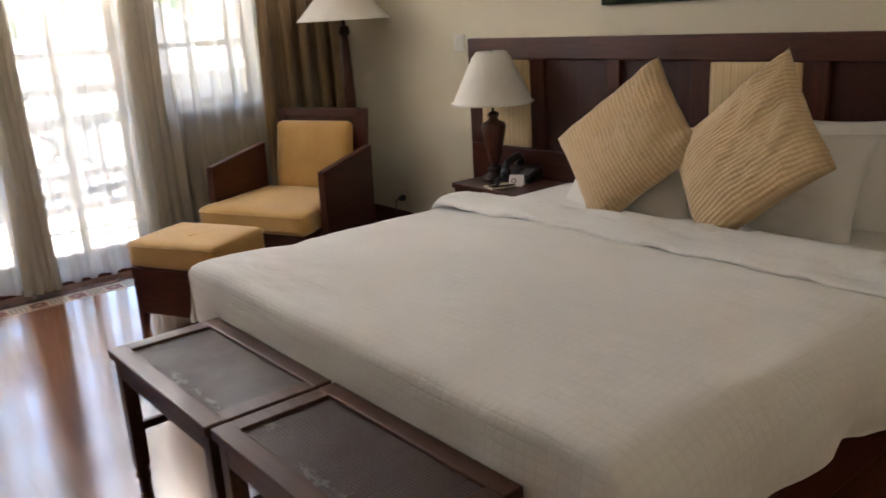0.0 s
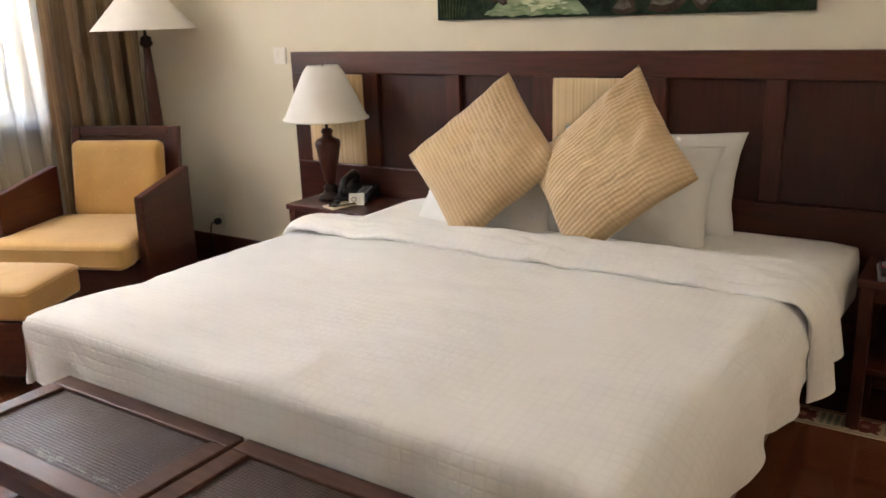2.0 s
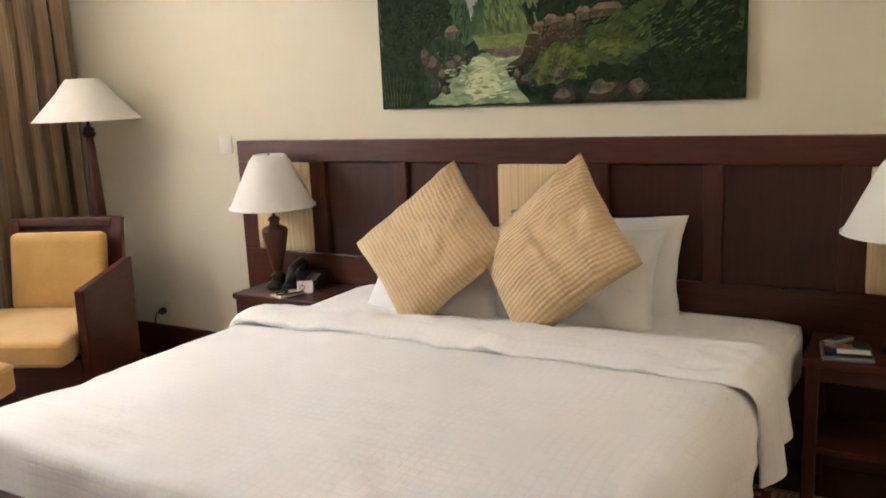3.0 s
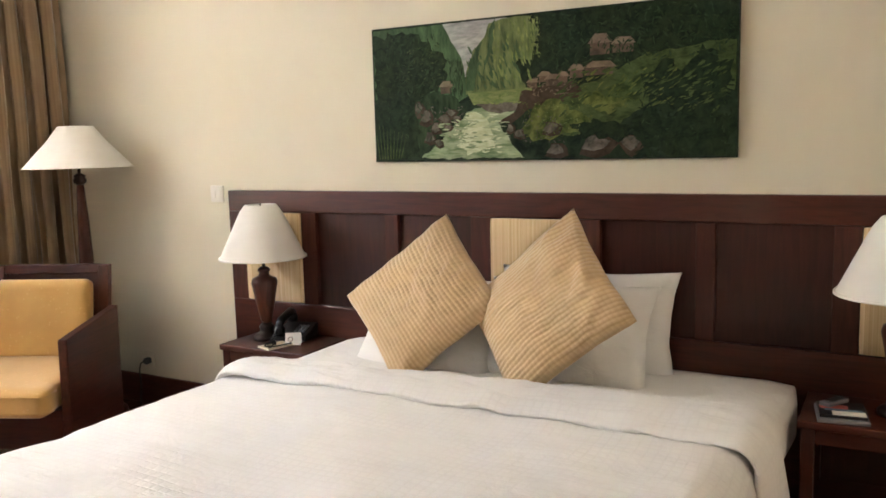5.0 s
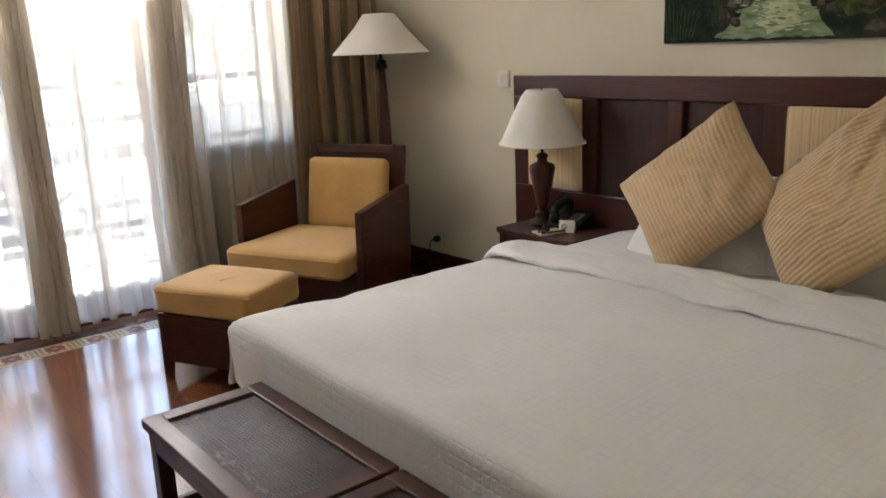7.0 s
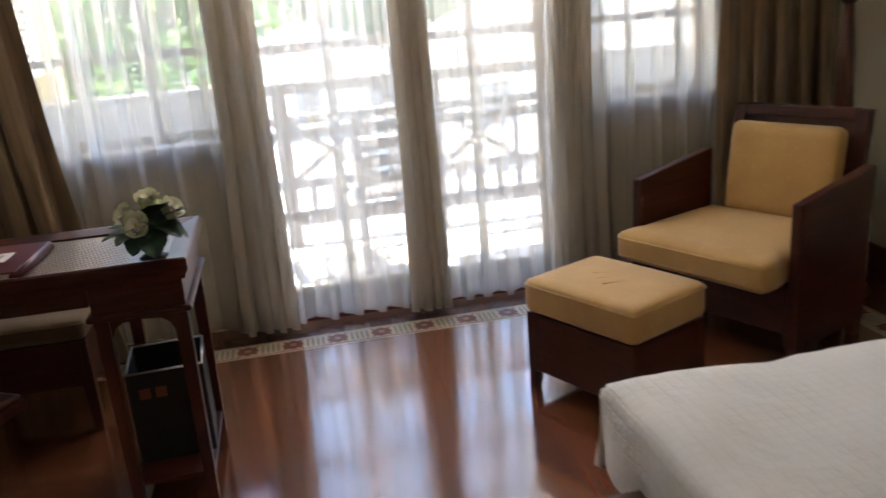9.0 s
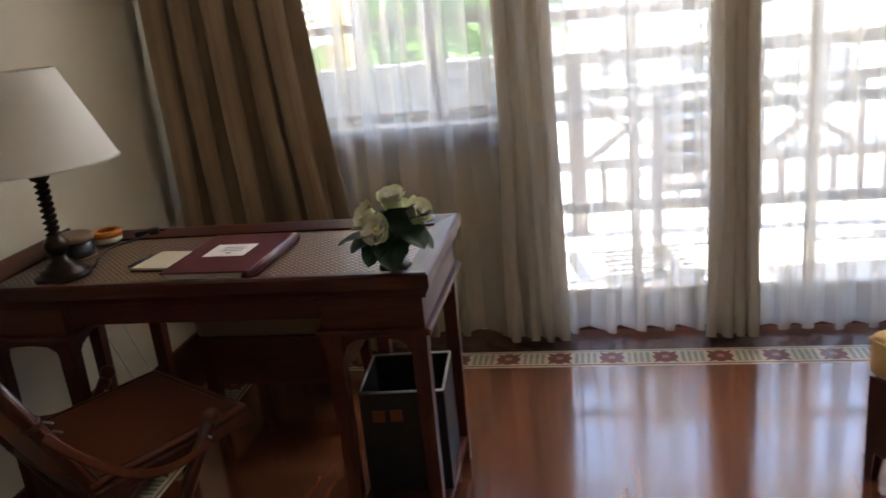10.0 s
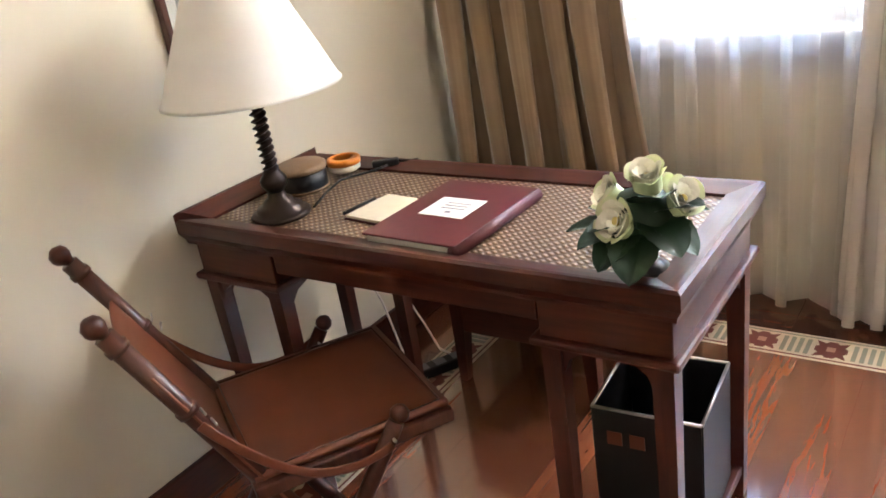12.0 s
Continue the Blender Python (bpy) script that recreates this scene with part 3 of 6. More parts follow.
for x0, x1, xs in ((0.285, 0.976, [0.645]), (0.984, 1.675, [1.315])):
    leaf = part("door_leaf", box(x0, x0 + 0.012, GY - 0.024, GY + 0.024, 0.01, OPEN_Z - 0.03, 0.003), WHITE_PAINT, door)
    glazing(leaf, x0 + 0.013, x1, 0.012, OPEN_Z - 0.03, xs, [0.475, 0.86, 1.245, 1.63], GY, 0.042)
for x0, x1, z0, z1 in ((0.26, 0.284, 0, OPEN_Z), (1.676, 1.70, 0, OPEN_Z), (0.284, 1.676, OPEN_Z - 0.028, OPEN_Z)):
    part("door_frame", box(x0, x1, WY + 0.04, WY + T, z0, z1, 0.003), WHITE_PAINT, door)
part("door_handle", tube([(0.955, GY - 0.03, 1.0), (0.955, GY - 0.06, 1.0), (0.87, GY - 0.065, 1.0)], 0.008), METAL, door, "steel lever handle")
part("threshold", box(0.26, 1.70, WY - 0.01, WY + T, -0.004, 0.012, 0.004), WOOD_X, door, "dark wooden threshold")
shutter(-0.74, WY + T + 0.01, 5.72, 1.20, OPEN_Z, 1)
shutter(1.70, WY + T + 0.01, 5.76, 1.20, OPEN_Z, -1)
shutter(2.50, WY + T + 0.01, 5.80, 1.20, OPEN_Z, -1)


# ---- curtains ----
def curtain(name, x0, x1, y, z0, z1, folds, amp, material, label, category, flare=0.0, seed=0.0, group="", bunch=(), thick=0.0, pivot=0.5):
    """A hanging cloth in folds. bunch: places along it, 0 to 1, where the folds crowd together."""
    nu, nv = int(folds * 20), 30

    def f(u, v):
        uu = u
        for c, w, k in bunch:
            uu += -k * (u - c) * math.exp(-(((u - c) / w) ** 2))
        ph = 2 * math.pi * folds * u + 1.3 * math.sin(5.1 * u + seed) + seed
        z = z0 + (z1 - z0) * v + (0.004 * math.sin(ph + 0.6) if v == 0 else 0)
        a = amp * (0.75 + 0.5 * noise.noise((u * 6 + seed, 1.7, 0))) * (1.0 + 0.55 * (1 - v))
        sway = 0.02 * noise.noise((u * 3 + seed, v * 2.2, 4.0))
        x = x0 + (x1 - x0) * uu + 0.72 * amp * math.sin(2 * ph) + flare * (1 - v) ** 2 * (uu - pivot) + sway
        return (x, y + a * math.sin(ph + 0.25 * math.sin(7 * v + seed)) + 0.012 * noise.noise((u * 9, v * 4, seed)), z)

    hung = solid(name, sheet(nu, nv, f, thick), material, label, category, group)

    def turned_up(u, v):
        x, d, z = f(u, 0.022 * v)
        return (x, d - 0.004, z)

    part("hem", sheet(nu, 2, turned_up), material, hung, "doubled sewn hem")
    return hung


solid("curtain_rail", box(-1.12, 2.97, 4.70, 4.90, 2.42, 2.46, 0.004), WHITE_PAINT, "white curtain rail fixed along the window wall", "curtain rail")
SH = "white sheer curtain hanging in soft folds to the floor"
curtain("sheer_curtain", -0.62, 0.33, 4.865, 0.035, 2.42, 8, 0.046, SHEER, SH, "curtain", 0.03, 0.3, "sheer curtains", [(0.90, 0.16, 0.55)])
curtain("sheer_curtain", 0.26, 1.00, 4.875, 0.030, 2.42, 7, 0.046, SHEER, SH, "curtain", 0.03, 1.9, "sheer curtains", [(0.97, 0.12, 0.6), (0.03, 0.12, 0.6)])
curtain("sheer_curtain", 0.95, 1.70, 4.865, 0.030, 2.42, 7, 0.046, SHEER, SH, "curtain", 0.03, 4.2, "sheer curtains", [(0.04, 0.12, 0.6), (0.96, 0.14, 0.6)])
curtain("sheer_curtain", 1.60, 2.50, 4.870, 0.035, 2.42, 8, 0.046, SHEER, SH, "curtain", 0.03, 6.0, "sheer curtains", [(0.10, 0.16, 0.55)])
for x0, x1, sd in ((0.15, 0.34, 0.4), (0.91, 1.05, 2.1), (1.62, 1.82, 3.7)):
    curtain("gathered_sheer", x0, x1, 4.795, 0.03, 2.42, 4, 0.034, SHEER_SHADED, "gathered white sheer curtain hanging between the windows", "curtain", 0.04, sd, "gathered sheers")
    curtain("gathered_sheer", x0 + 0.01, x1 - 0.01, 4.91, 0.035, 2.42, 5, 0.018, SHEER_SHADED, "gathered white sheer curtain hanging between the windows", "curtain", 0.04, sd + 1, "gathered sheers")
curtain("drape", -1.12, -0.585, 4.725, 0.015, 2.42, 5.5, 0.075, DRAPE, "heavy brown and gold striped drape drawn aside", "curtain", 0.20, 0.8, "drapes", pivot=0.0)
curtain("drape", 2.38, 2.96, 4.722, 0.015, 2.42, 5, 0.070, DRAPE, "heavy brown and gold striped drape drawn aside", "curtain", 0.05, 2.2, "drapes")


# ---- the bed wall ----
MID = 1.858
hb = thing("headboard", pose(WX, MID, 0), "wide panelled mahogany headboard with striped cloth insets fixed to the wall", "headboard")
HW, TOPZ, PT, PB = 1.650, 1.210, 1.108, 0.664
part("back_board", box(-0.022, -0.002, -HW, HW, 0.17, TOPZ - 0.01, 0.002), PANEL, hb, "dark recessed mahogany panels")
part("top_rail", box(-0.045, -0.001, -HW, HW, PT, TOPZ, 0.004), WOOD_Y, hb)
part("bottom_rail", box(-0.045, -0.001, -HW, HW, 0.165, PB, 0.004), WOOD_Y, hb)
cols = [(1.545, HW), (1.108, 1.195), (0.648, 0.718), (0.190, 0.284)]
for a, b in cols + [(-b, -a) for a, b in cols]:
    part("stile", box(-0.0445, -0.001, a, b, PB + 0.0005, PT - 0.0005, 0.003), WOOD_Z, hb)
for c, w in ((1.370, 0.174), (0.0, 0.189), (-1.370, 0.174)):
    part("cloth_inset", soft_box(-0.056, -0.021, c - w, c + w, PB + 0.004, PT - 0.004, 0.008, 0.0, 8), STRIPE, hb, "gold and cream striped padded cloth inset")

bed = thing("bed", pose(0, 0, 0), "king-size bed with a dark wooden base and white mattress", "bed")
part("side_rail", box(1.10, 2.96, 0.960, 0.990, 0.13, 0.36, 0.006), WOOD_X, bed)
part("side_rail", box(1.10, 2.96, 2.640, 2.670, 0.13, 0.36, 0.006), WOOD_X, bed)
part("foot_rail", box(1.07, 1.10, 0.960, 2.670, 0.13, 0.36, 0.006), WOOD_Y, bed)
for x in (1.11, 2.85):
    for y in (1.00, 2.56):
        part("leg", box(x, x + 0.07, y, y + 0.07, 0, 0.16, 0.006), WOOD_Z, bed)
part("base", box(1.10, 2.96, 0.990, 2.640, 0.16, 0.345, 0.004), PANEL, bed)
bm = soft_box(1.06, 2.962, 0.832, 2.735, 0.34, 0.566, 0.06, 0.0, 16)
for v in bm.verts:  # the sheet is drawn in towards the foot
    if v.co.y < 1.2:
        v.co.y += 0.10 * (2.962 - v.co.x) / 1.9
part("mattress", bm, COTTON, bed, "white sheeted mattress")


def drape_axis(s, lo, hi, r):
    """Where a cloth lying over an edge at lo and hi goes: place along the axis, and drop."""
    if lo + r <= s <= hi - r:
        return s, 0.0
    d, sign, e = (lo + r - s, -1, lo + r) if s < lo + r else (s - hi + r, 1, hi - r)
    arc = r * math.pi / 2
    if d < arc:
        return e + sign * r * math.sin(d / r), r * (1 - math.cos(d / r))
    return e + sign * r, r + d - arc


def duvet():
    x_end = 2.25

    def f(u, v):
        sx = 0.815 + (x_end - 0.815) * u
        side_r, side_l = 0.22 + 0.02 * math.sin(9 * u) + 0.035 * noise.noise((u * 5, 0, 3)), 0.16
        sy = (0.92 - side_r) + (2.735 + side_l - 0.92 + side_r) * v
        x, dx = drape_axis(sx, 0.990, 9.0, 0.035)
        y, dy = drape_axis(sy, 0.905 - 0.058 * u + 0.012 * noise.noise((sx * 2.4, 5.0, 1.0)), 2.715 + 0.03 * u, 0.11 if sy < 1.9 else 0.04)
        lift = 0.015 * noise.noise((sx * 2.3, sy * 2.3, 0)) + 0.008 * noise.noise((sx * 6, sy * 5, 2)) + 0.003 * noise.noise((sx * 17, sy * 11, 6)) + 0.014 * (1 - ((sy - 1.82) / 0.95) ** 2)
        lift += 0.009 * math.exp(-(((sx - 1.0) / 0.4) ** 2) - ((sy - 2.7) / 0.5) ** 2)
        drop = max(dx, dy)
        if dx > 0.04:
            x -= 0.006 * (dx / 0.15) * (0.2 + math.sin(sy * 17 + 2 * math.sin(sy * 5)) + noise.noise((sy * 4, 1, 1)))
        if dy > 0.04:
            k = 0.010 * (dy / 0.15) * (0.5 + 1.0 * math.sin(sx * 13 + 2 * math.sin(sx * 4)) + noise.noise((sx * 5, 2, 7)) + 1.1 * noise.noise((sx * 9 + dy * 12, dy * 16, 3)))
            y += k if sy > 1.9 else -k
        corner = min(dx, dy)
        if corner > 0.0:
            x -= 0.05 * corner
            y += (0.05 if sy > 1.9 else -0.05) * corner
        return (x, y, 0.591 + lift * (1 - 0.7 * min(1.0, drop / 0.10)) - drop)

    return sheet(110, 130, f)


cover = solid("duvet", duvet(), LINEN, "white quilted cotton duvet spread over the mattress", "duvet")


def fold_over():
    """The turned-back end of the duvet: a soft flat roll across the bed."""

    def f(u, v):
        sy = 0.645 + (2.87 - 0.645) * v
        y, dy = drape_axis(sy, 0.850, 2.745, 0.06)
        slant = 0.008 * (2.76 - min(max(sy, 0.85), 2.8))
        wide = 0.37 - 0.085 * (min(max(sy, 0.85), 2.8) - 0.9)
        a = 2 * math.pi * u
        sx = 2.048 + slant + 0.008 * noise.noise((sy * 5, 0, 0)) + wide * (0.5 - 0.5 * math.cos(a))
        fat = 0.022 * math.sin(a) * (1.0 + 0.5 * math.cos(a))
        wr = 0.010 * noise.noise((sx * 9, sy * 7, 3)) + 0.012 * noise.noise((sx * 22, sy * 8, 1)) + 0.006 * noise.noise((sx * 50, sy * 20, 1))
        k = max(0.0, dy - 0.05) * 0.10 * (1 + math.sin(sx * 30))
        y += (k if sy > 1.9 else -k) + ((1 if sy > 1.9 else -1) * fat * min(1, dy / 0.06))
        x = sx + 0.35 * max(0.0, dy - 0.08) * (2.08 + slant - sx + 0.12)
        return (x, y, 0.619 - 0.009 * ((min(max(sy, 0.85), 2.75) - 1.82) / 0.95) ** 2 + (fat + wr) * (1 - 0.7 * min(1, dy / 0.06)) - dy * (1.0 + 0.25 * (1 - (sx - 2.06) / 0.35)))

    return sheet(56, 150, f)


part("turned_back_end", fold_over(), LINEN_FOLD, cover, "thick turned-back end of the duvet")


def lean(x, y, z, tilt, spin, yaw=0.0):
    """Pose of a cushion that leans back: local x runs along the bed's width, local z faces the foot."""
    a = radians(tilt)
    m = Matrix(((0, math.sin(a), -math.cos(a), x), (-1, 0, 0, y), (0, math.cos(a), math.sin(a), z), (0, 0, 0, 1)))
    return pose(x, y, z, 0, 0, yaw) @ Matrix.Translation((-x, -y, -z)) @ m @ pose(0, 0, 0, 0, 0, spin)


PL = "plump white cotton pillow leaning against the headboard"
for i, (x, y, z, tilt, w, yaw) in enumerate(((2.850, 1.595, 0.725, 15, 0.71, 3), (2.830, 2.25, 0.668, 24, 0.66, -3), (2.690, 1.615, 0.708, 28, 0.66, 1), (2.665, 2.175, 0.668, 35, 0.66, -1))):
    solid("pillow", cushion_mesh(w, 0.42, 0.19, 26, 2.3, 0, 3.3 * i, 0.10), COTTON, PL, "pillow", "white pillows", m=lean(x, y, z, tilt, 0, yaw))
solid("throw_cushion", slumped_cushion([(-0.378, -0.027), (0.011, 0.350), (0.352, -0.005), (-0.022, -0.380)], 0.19, -0.312, 1.2), RIB_A, "gold ribbed square cushion slumped on its corner against white pillows", "cushion", "gold cushions", m=lean(2.552, 2.130, 0.840, 27, 0, -3))
solid("throw_cushion", slumped_cushion([(-0.352, -0.055), (0.012, 0.356), (0.372, -0.032), (-0.012, -0.410)], 0.19, -0.336, 7.7), RIB_B, "gold ribbed square cushion set on its corner beside another", "cushion", "gold cushions", m=lean(2.552, 1.634, 0.866, 27, 0, -13))


# ---- seats ----
def bench(x0, x1, y0, y1, h):
    cx, cy = (x0 + x1) / 2, (y0 + y1) / 2
    b = thing("luggage_bench", pose(cx, cy, 0), "low dark wooden bench with inset woven top beside the bed", "bench", "benches at the bed's foot")
    hx, hy, fr = (x1 - x0) / 2, (y1 - y0) / 2, 0.052
    for a, c in ((-hx, -hx + fr), (hx - fr, hx)):
        part("top_rail", box(a, c, -hy, hy, h - 0.028, h, 0.004), BENCH_WOOD, b)
    for a, c in ((-hy, -hy + fr), (hy - fr, hy)):
        part("top_rail", box(-hx + fr, hx - fr, a, c, h - 0.028, h - 0.001, 0.003), BENCH_WOOD, b)
    part("woven_panel", box(-hx + fr, hx - fr, -hy + fr, hy - fr, h - 0.022, h - 0.0092, 0.001), BENCH_CANE, b, "worn dark woven panel")
    ins = 0.012
    for a, c in ((-hx + ins, -hx + ins + 0.02), (hx - ins - 0.02, hx - ins)):
        part("apron", box(a, c, -hy + 0.05, hy - 0.05, h - 0.085, h - 0.0285, 0.003), BENCH_WOOD, b)
    for a, c in ((-hy + ins, -hy + ins + 0.02), (hy - ins - 0.02, hy - ins)):
        part("apron", box(-hx + 0.05, hx - 0.05, a, c, h - 0.085, h - 0.0285, 0.003), BENCH_WOOD, b)
        part("stretcher", box(-hx + 0.045, hx - 0.045, a, c, 0.20, 0.225, 0.003), BENCH_WOOD, b)
    leg = [(0.019, 0.0), (0.019, 0.05), (0.024, 0.06), (0.017, 0.072), (0.022, 0.09), (0.022, 0.10)]
    for sx in (-1, 1):
        for sy in (-1, 1):
            bm = lathe(leg, 14)
            box(-0.021, 0.021, -0.021, 0.021, 0.095, h - 0.0285, 0.003, bm)
            o = part("leg", bm, BENCH_WOOD, b)
            o.location = (sx * (hx - 0.032), sy * (hy - 0.032), 0)
    return b


bench(0.636, 0.982, 1.840, 2.506, 0.47)
bench(0.642, 0.982, 1.156, 1.826, 0.47)


def armchair():
    """Front towards local -y."""
    c = thing("armchair", pose(2.226, 4.167, 0, 0, 0, -66), "mahogany armchair with gold cushions beside the curtains", "armchair")
    for s in (-1, 1):
        x0, x1 = sorted((s * 0.345, s * 0.388))
        part("side_panel", prism([(-0.290, 0.06), (0.185, 0.06), (0.205, 0.674), (-0.271, 0.611)], x0, x1, "x", 0.006), WOOD_Y, c)
        for y in (-0.275, 0.122):
            part("foot", prism([(y, 0.0), (y + 0.05, 0.0), (y + 0.06, 0.065), (y - 0.01, 0.065)], x0 + 0.004, x1 - 0.004, "x", 0.003), WOOD_Z, c)
    part("front_rail", box(-0.3445, 0.3445, -0.288, -0.258, 0.12, 0.300, 0.005), WOOD_X, c)
    part("seat_base", box(-0.3445, 0.3445, -0.2575, 0.215, 0.20, 0.295, 0.004), WOOD_X, c)
    back = [(0.220, 0.20), (0.270, 0.20), (0.372, 0.854), (0.334, 0.854)]
    for s in (-1, 1):
        x0, x1 = sorted((s * 0.250 - 0.018, s * 0.305 - 0.018))
        part("back_post", prism(back, x0, x1, "x", 0.005), WOOD_Z, c)
    part("back_panel", prism([(0.240, 0.20), (0.265, 0.20), (0.362, 0.81), (0.342, 0.81)], -0.2675, 0.2315, "x", 0.002), WOOD_X, c)
    part("crest_rail", prism([(0.3275, 0.811), (0.3655, 0.811), (0.373, 0.856), (0.335, 0.856)], -0.2675, 0.2315, "x", 0.004), WOOD_X, c)
    bm = soft_box(-0.342, 0.330, -0.420, 0.185, 0.298, 0.425, 0.035, 0.018, 18)
    for v in bm.verts:  # the front of the cushion spreads before the arms
        if v.co.y < -0.296:
            v.co.x *= 1.05
    seat = part("seat_cushion", bm, GOLD, c, "gold seat cushion with piping")
    for z in (0.397, 0.325):
        part("piping", tube([(-0.361, -0.305, z), (-0.364, -0.385, z), (-0.340, -0.416, z), (0.322, -0.416, z), (0.344, -0.385, z), (0.341, -0.305, z)], 0.005, 6), GOLD, seat)
    bm = soft_box(-0.262, 0.238, -0.042, 0.042, 0, 0.395, 0.035, 0.0, 14)
    part("back_cushion", moved(bm, pose(0, 0.192, 0.405, -9, 0, 0)), GOLD, c, "gold back cushion")
    return c


armchair()


def ottoman(m, label, low, base, top, fabric, note, hx=0.255, hy=0.205):
    o = thing("ottoman", m, label, "ottoman", "footstools")
    for s in (-1, 1):
        y0, y1 = sorted((s * (hy - 0.025), s * hy))
        part("apron", box(-hx + 0.03, hx - 0.03, y0, y1, low, base - 0.002, 0.004), WOOD_X, o)
        x0, x1 = sorted((s * (hx - 0.025), s * hx))
        part("apron", box(x0, x1, -hy + 0.03, hy - 0.03, low, base - 0.002, 0.004), WOOD_Y, o)
        for t in (-1, 1):
            bm = bmesh.new()
            bmesh.ops.create_cube(bm, size=1.0)
            for v in bm.verts:
                k = 0.055 if v.co.z > 0 else 0.028
                v.co = Vector((s * (hx + 0.001 - k * (0.5 - v.co.x * s)), t * (hy + 0.001 - k * (0.5 - v.co.y * t)), 0.0 if v.co.z < 0 else base - 0.001))
            finish(bm)
            part("leg", bm, WOOD_Z, o)
    cush = part("cushion", soft_box(-hx - 0.008, hx + 0.008, -hy - 0.008, hy + 0.008, base, top, 0.025, 0.014, 16), fabric, o, note)
    rim = [(-hx, -hy - 0.004), (hx, -hy - 0.004), (hx + 0.004, -hy), (hx + 0.004, hy), (hx, hy + 0.004), (-hx, hy + 0.004), (-hx - 0.004, hy), (-hx - 0.004, -hy), (-hx, -hy - 0.004)]
    part("piping", tube([(x, y, top - 0.022) for x, y in rim], 0.005, 6), fabric, cush)
    for i in range(3):
        part("crease", tube([(-0.07 + 0.05 * i, -0.02 - 0.03 * i, top + 0.0125), (-0.03 + 0.05 * i, 0.02 - 0.01 * i, top + 0.0118)], 0.0024, 5), fabric, cush)
    return o


ottoman(pose(1.443, 3.740, 0, 0, 0, -64), "dark wooden footstool with a piped gold cushion before the armchair", 0.085, 0.306, 0.432, GOLD, "gold cushion with piped edge", 0.243, 0.180)
ottoman(pose(-0.605, 4.320, 0), "dark wooden stool with thin brown cushion behind the desk", 0.18, 0.352, 0.436, STOOL_SHADED, "brown cushion", 0.235, 0.200)

# ---- lamps and small things by the bed ----
def nightstand(y0, y1, label):
    n = thing("nightstand", pose(2.790, (y0 + y1) / 2, 0), label, "nightstand", "nightstands")
    hx, hy = 0.165, (y1 - y0) / 2
    part("top", box(-hx, hx, -hy, hy, 0.495, 0.522, 0.004), WOOD_Y, n)
    for sx in (-1, 1):
        for sy in (-1, 1):
            part("leg", box(sx * (hx - 0.03) - 0.02, sx * (hx - 0.03) + 0.02, sy * (hy - 0.03) - 0.02, sy * (hy - 0.03) + 0.02, 0, 0.4945, 0.003), WOOD_Z, n)
    for s in (-1, 1):
        part("rail", box(s * (hx - 0.025) - 0.009, s * (hx - 0.025) + 0.009, -hy + 0.05, hy - 0.05, 0.445, 0.4945, 0.002), WOOD_Y, n)
        part("rail", box(-hx + 0.05, hx - 0.05, s * (hy - 0.025) - 0.009, s * (hy - 0.025) + 0.009, 0.445, 0.4945, 0.002), WOOD_X, n)
    part("shelf", box(-hx + 0.012, hx - 0.012, -hy + 0.012, hy - 0.012, 0.20, 0.222, 0.003), WOOD_Y, n)
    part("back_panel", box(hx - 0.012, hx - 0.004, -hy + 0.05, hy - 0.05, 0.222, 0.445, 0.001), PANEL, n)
    return n


nightstand(2.800, 3.290, "dark mahogany nightstand with an open shelf by the bed")
nightstand(0.350, 0.815, "dark mahogany nightstand with open shelf, in shadow by the bed")


def bedside_lamp(x, y, z):
    l = thing("table_lamp", pose(x, y, z) @ Matrix.Diagonal((1.03, 1.03, 1.045, 1)), "turned dark wood table lamp with cream cone shade", "lamp", "bedside lamps")
    part("base", lathe([(0.060, 0), (0.062, 0.012), (0.055, 0.022), (0.036, 0.03), (0.030, 0.045), (0.036, 0.055), (0.028, 0.066), (0.020, 0.075)]), BRONZE, l)
    part("urn", lathe([(0.020, 0.074), (0.027, 0.09), (0.040, 0.15), (0.053, 0.22), (0.061, 0.258), (0.056, 0.276), (0.026, 0.290), (0.022, 0.305), (0.030, 0.312), (0.026, 0.322), (0.016, 0.33)], 10), CHAIR_WOOD, l, "fluted dark wood urn")
    part("stem", lathe([(0.007, 0.328), (0.007, 0.58)], 10), BRONZE, l)
    shade = part("shade", shell_lathe([(0.195, 0.372), (0.188, 0.380), (0.155, 0.45), (0.122, 0.52), (0.092, 0.58), (0.070, 0.608)], 0.004), SHADE, l, "cream fabric cone shade")
    part("trim", shell_lathe([(0.197, 0.370), (0.197, 0.378)], 0.006), SHADE, shade)
    part("finial", lathe([(0.006, 0.578), (0.010, 0.59), (0.006, 0.605), (0.002, 0.614)], 10), BRONZE, l)
    for a in range(3):
        part("shade_spoke", tube([(0, 0, 0.585), (0.075 * math.cos(2.1 * a), 0.075 * math.sin(2.1 * a), 0.60)], 0.002, 6), BRONZE, l)
    return l


lamp_a = bedside_lamp(2.800, 3.150, 0.523)
copy_thing(lamp_a, pose(2.800, 0.535, 0.523))


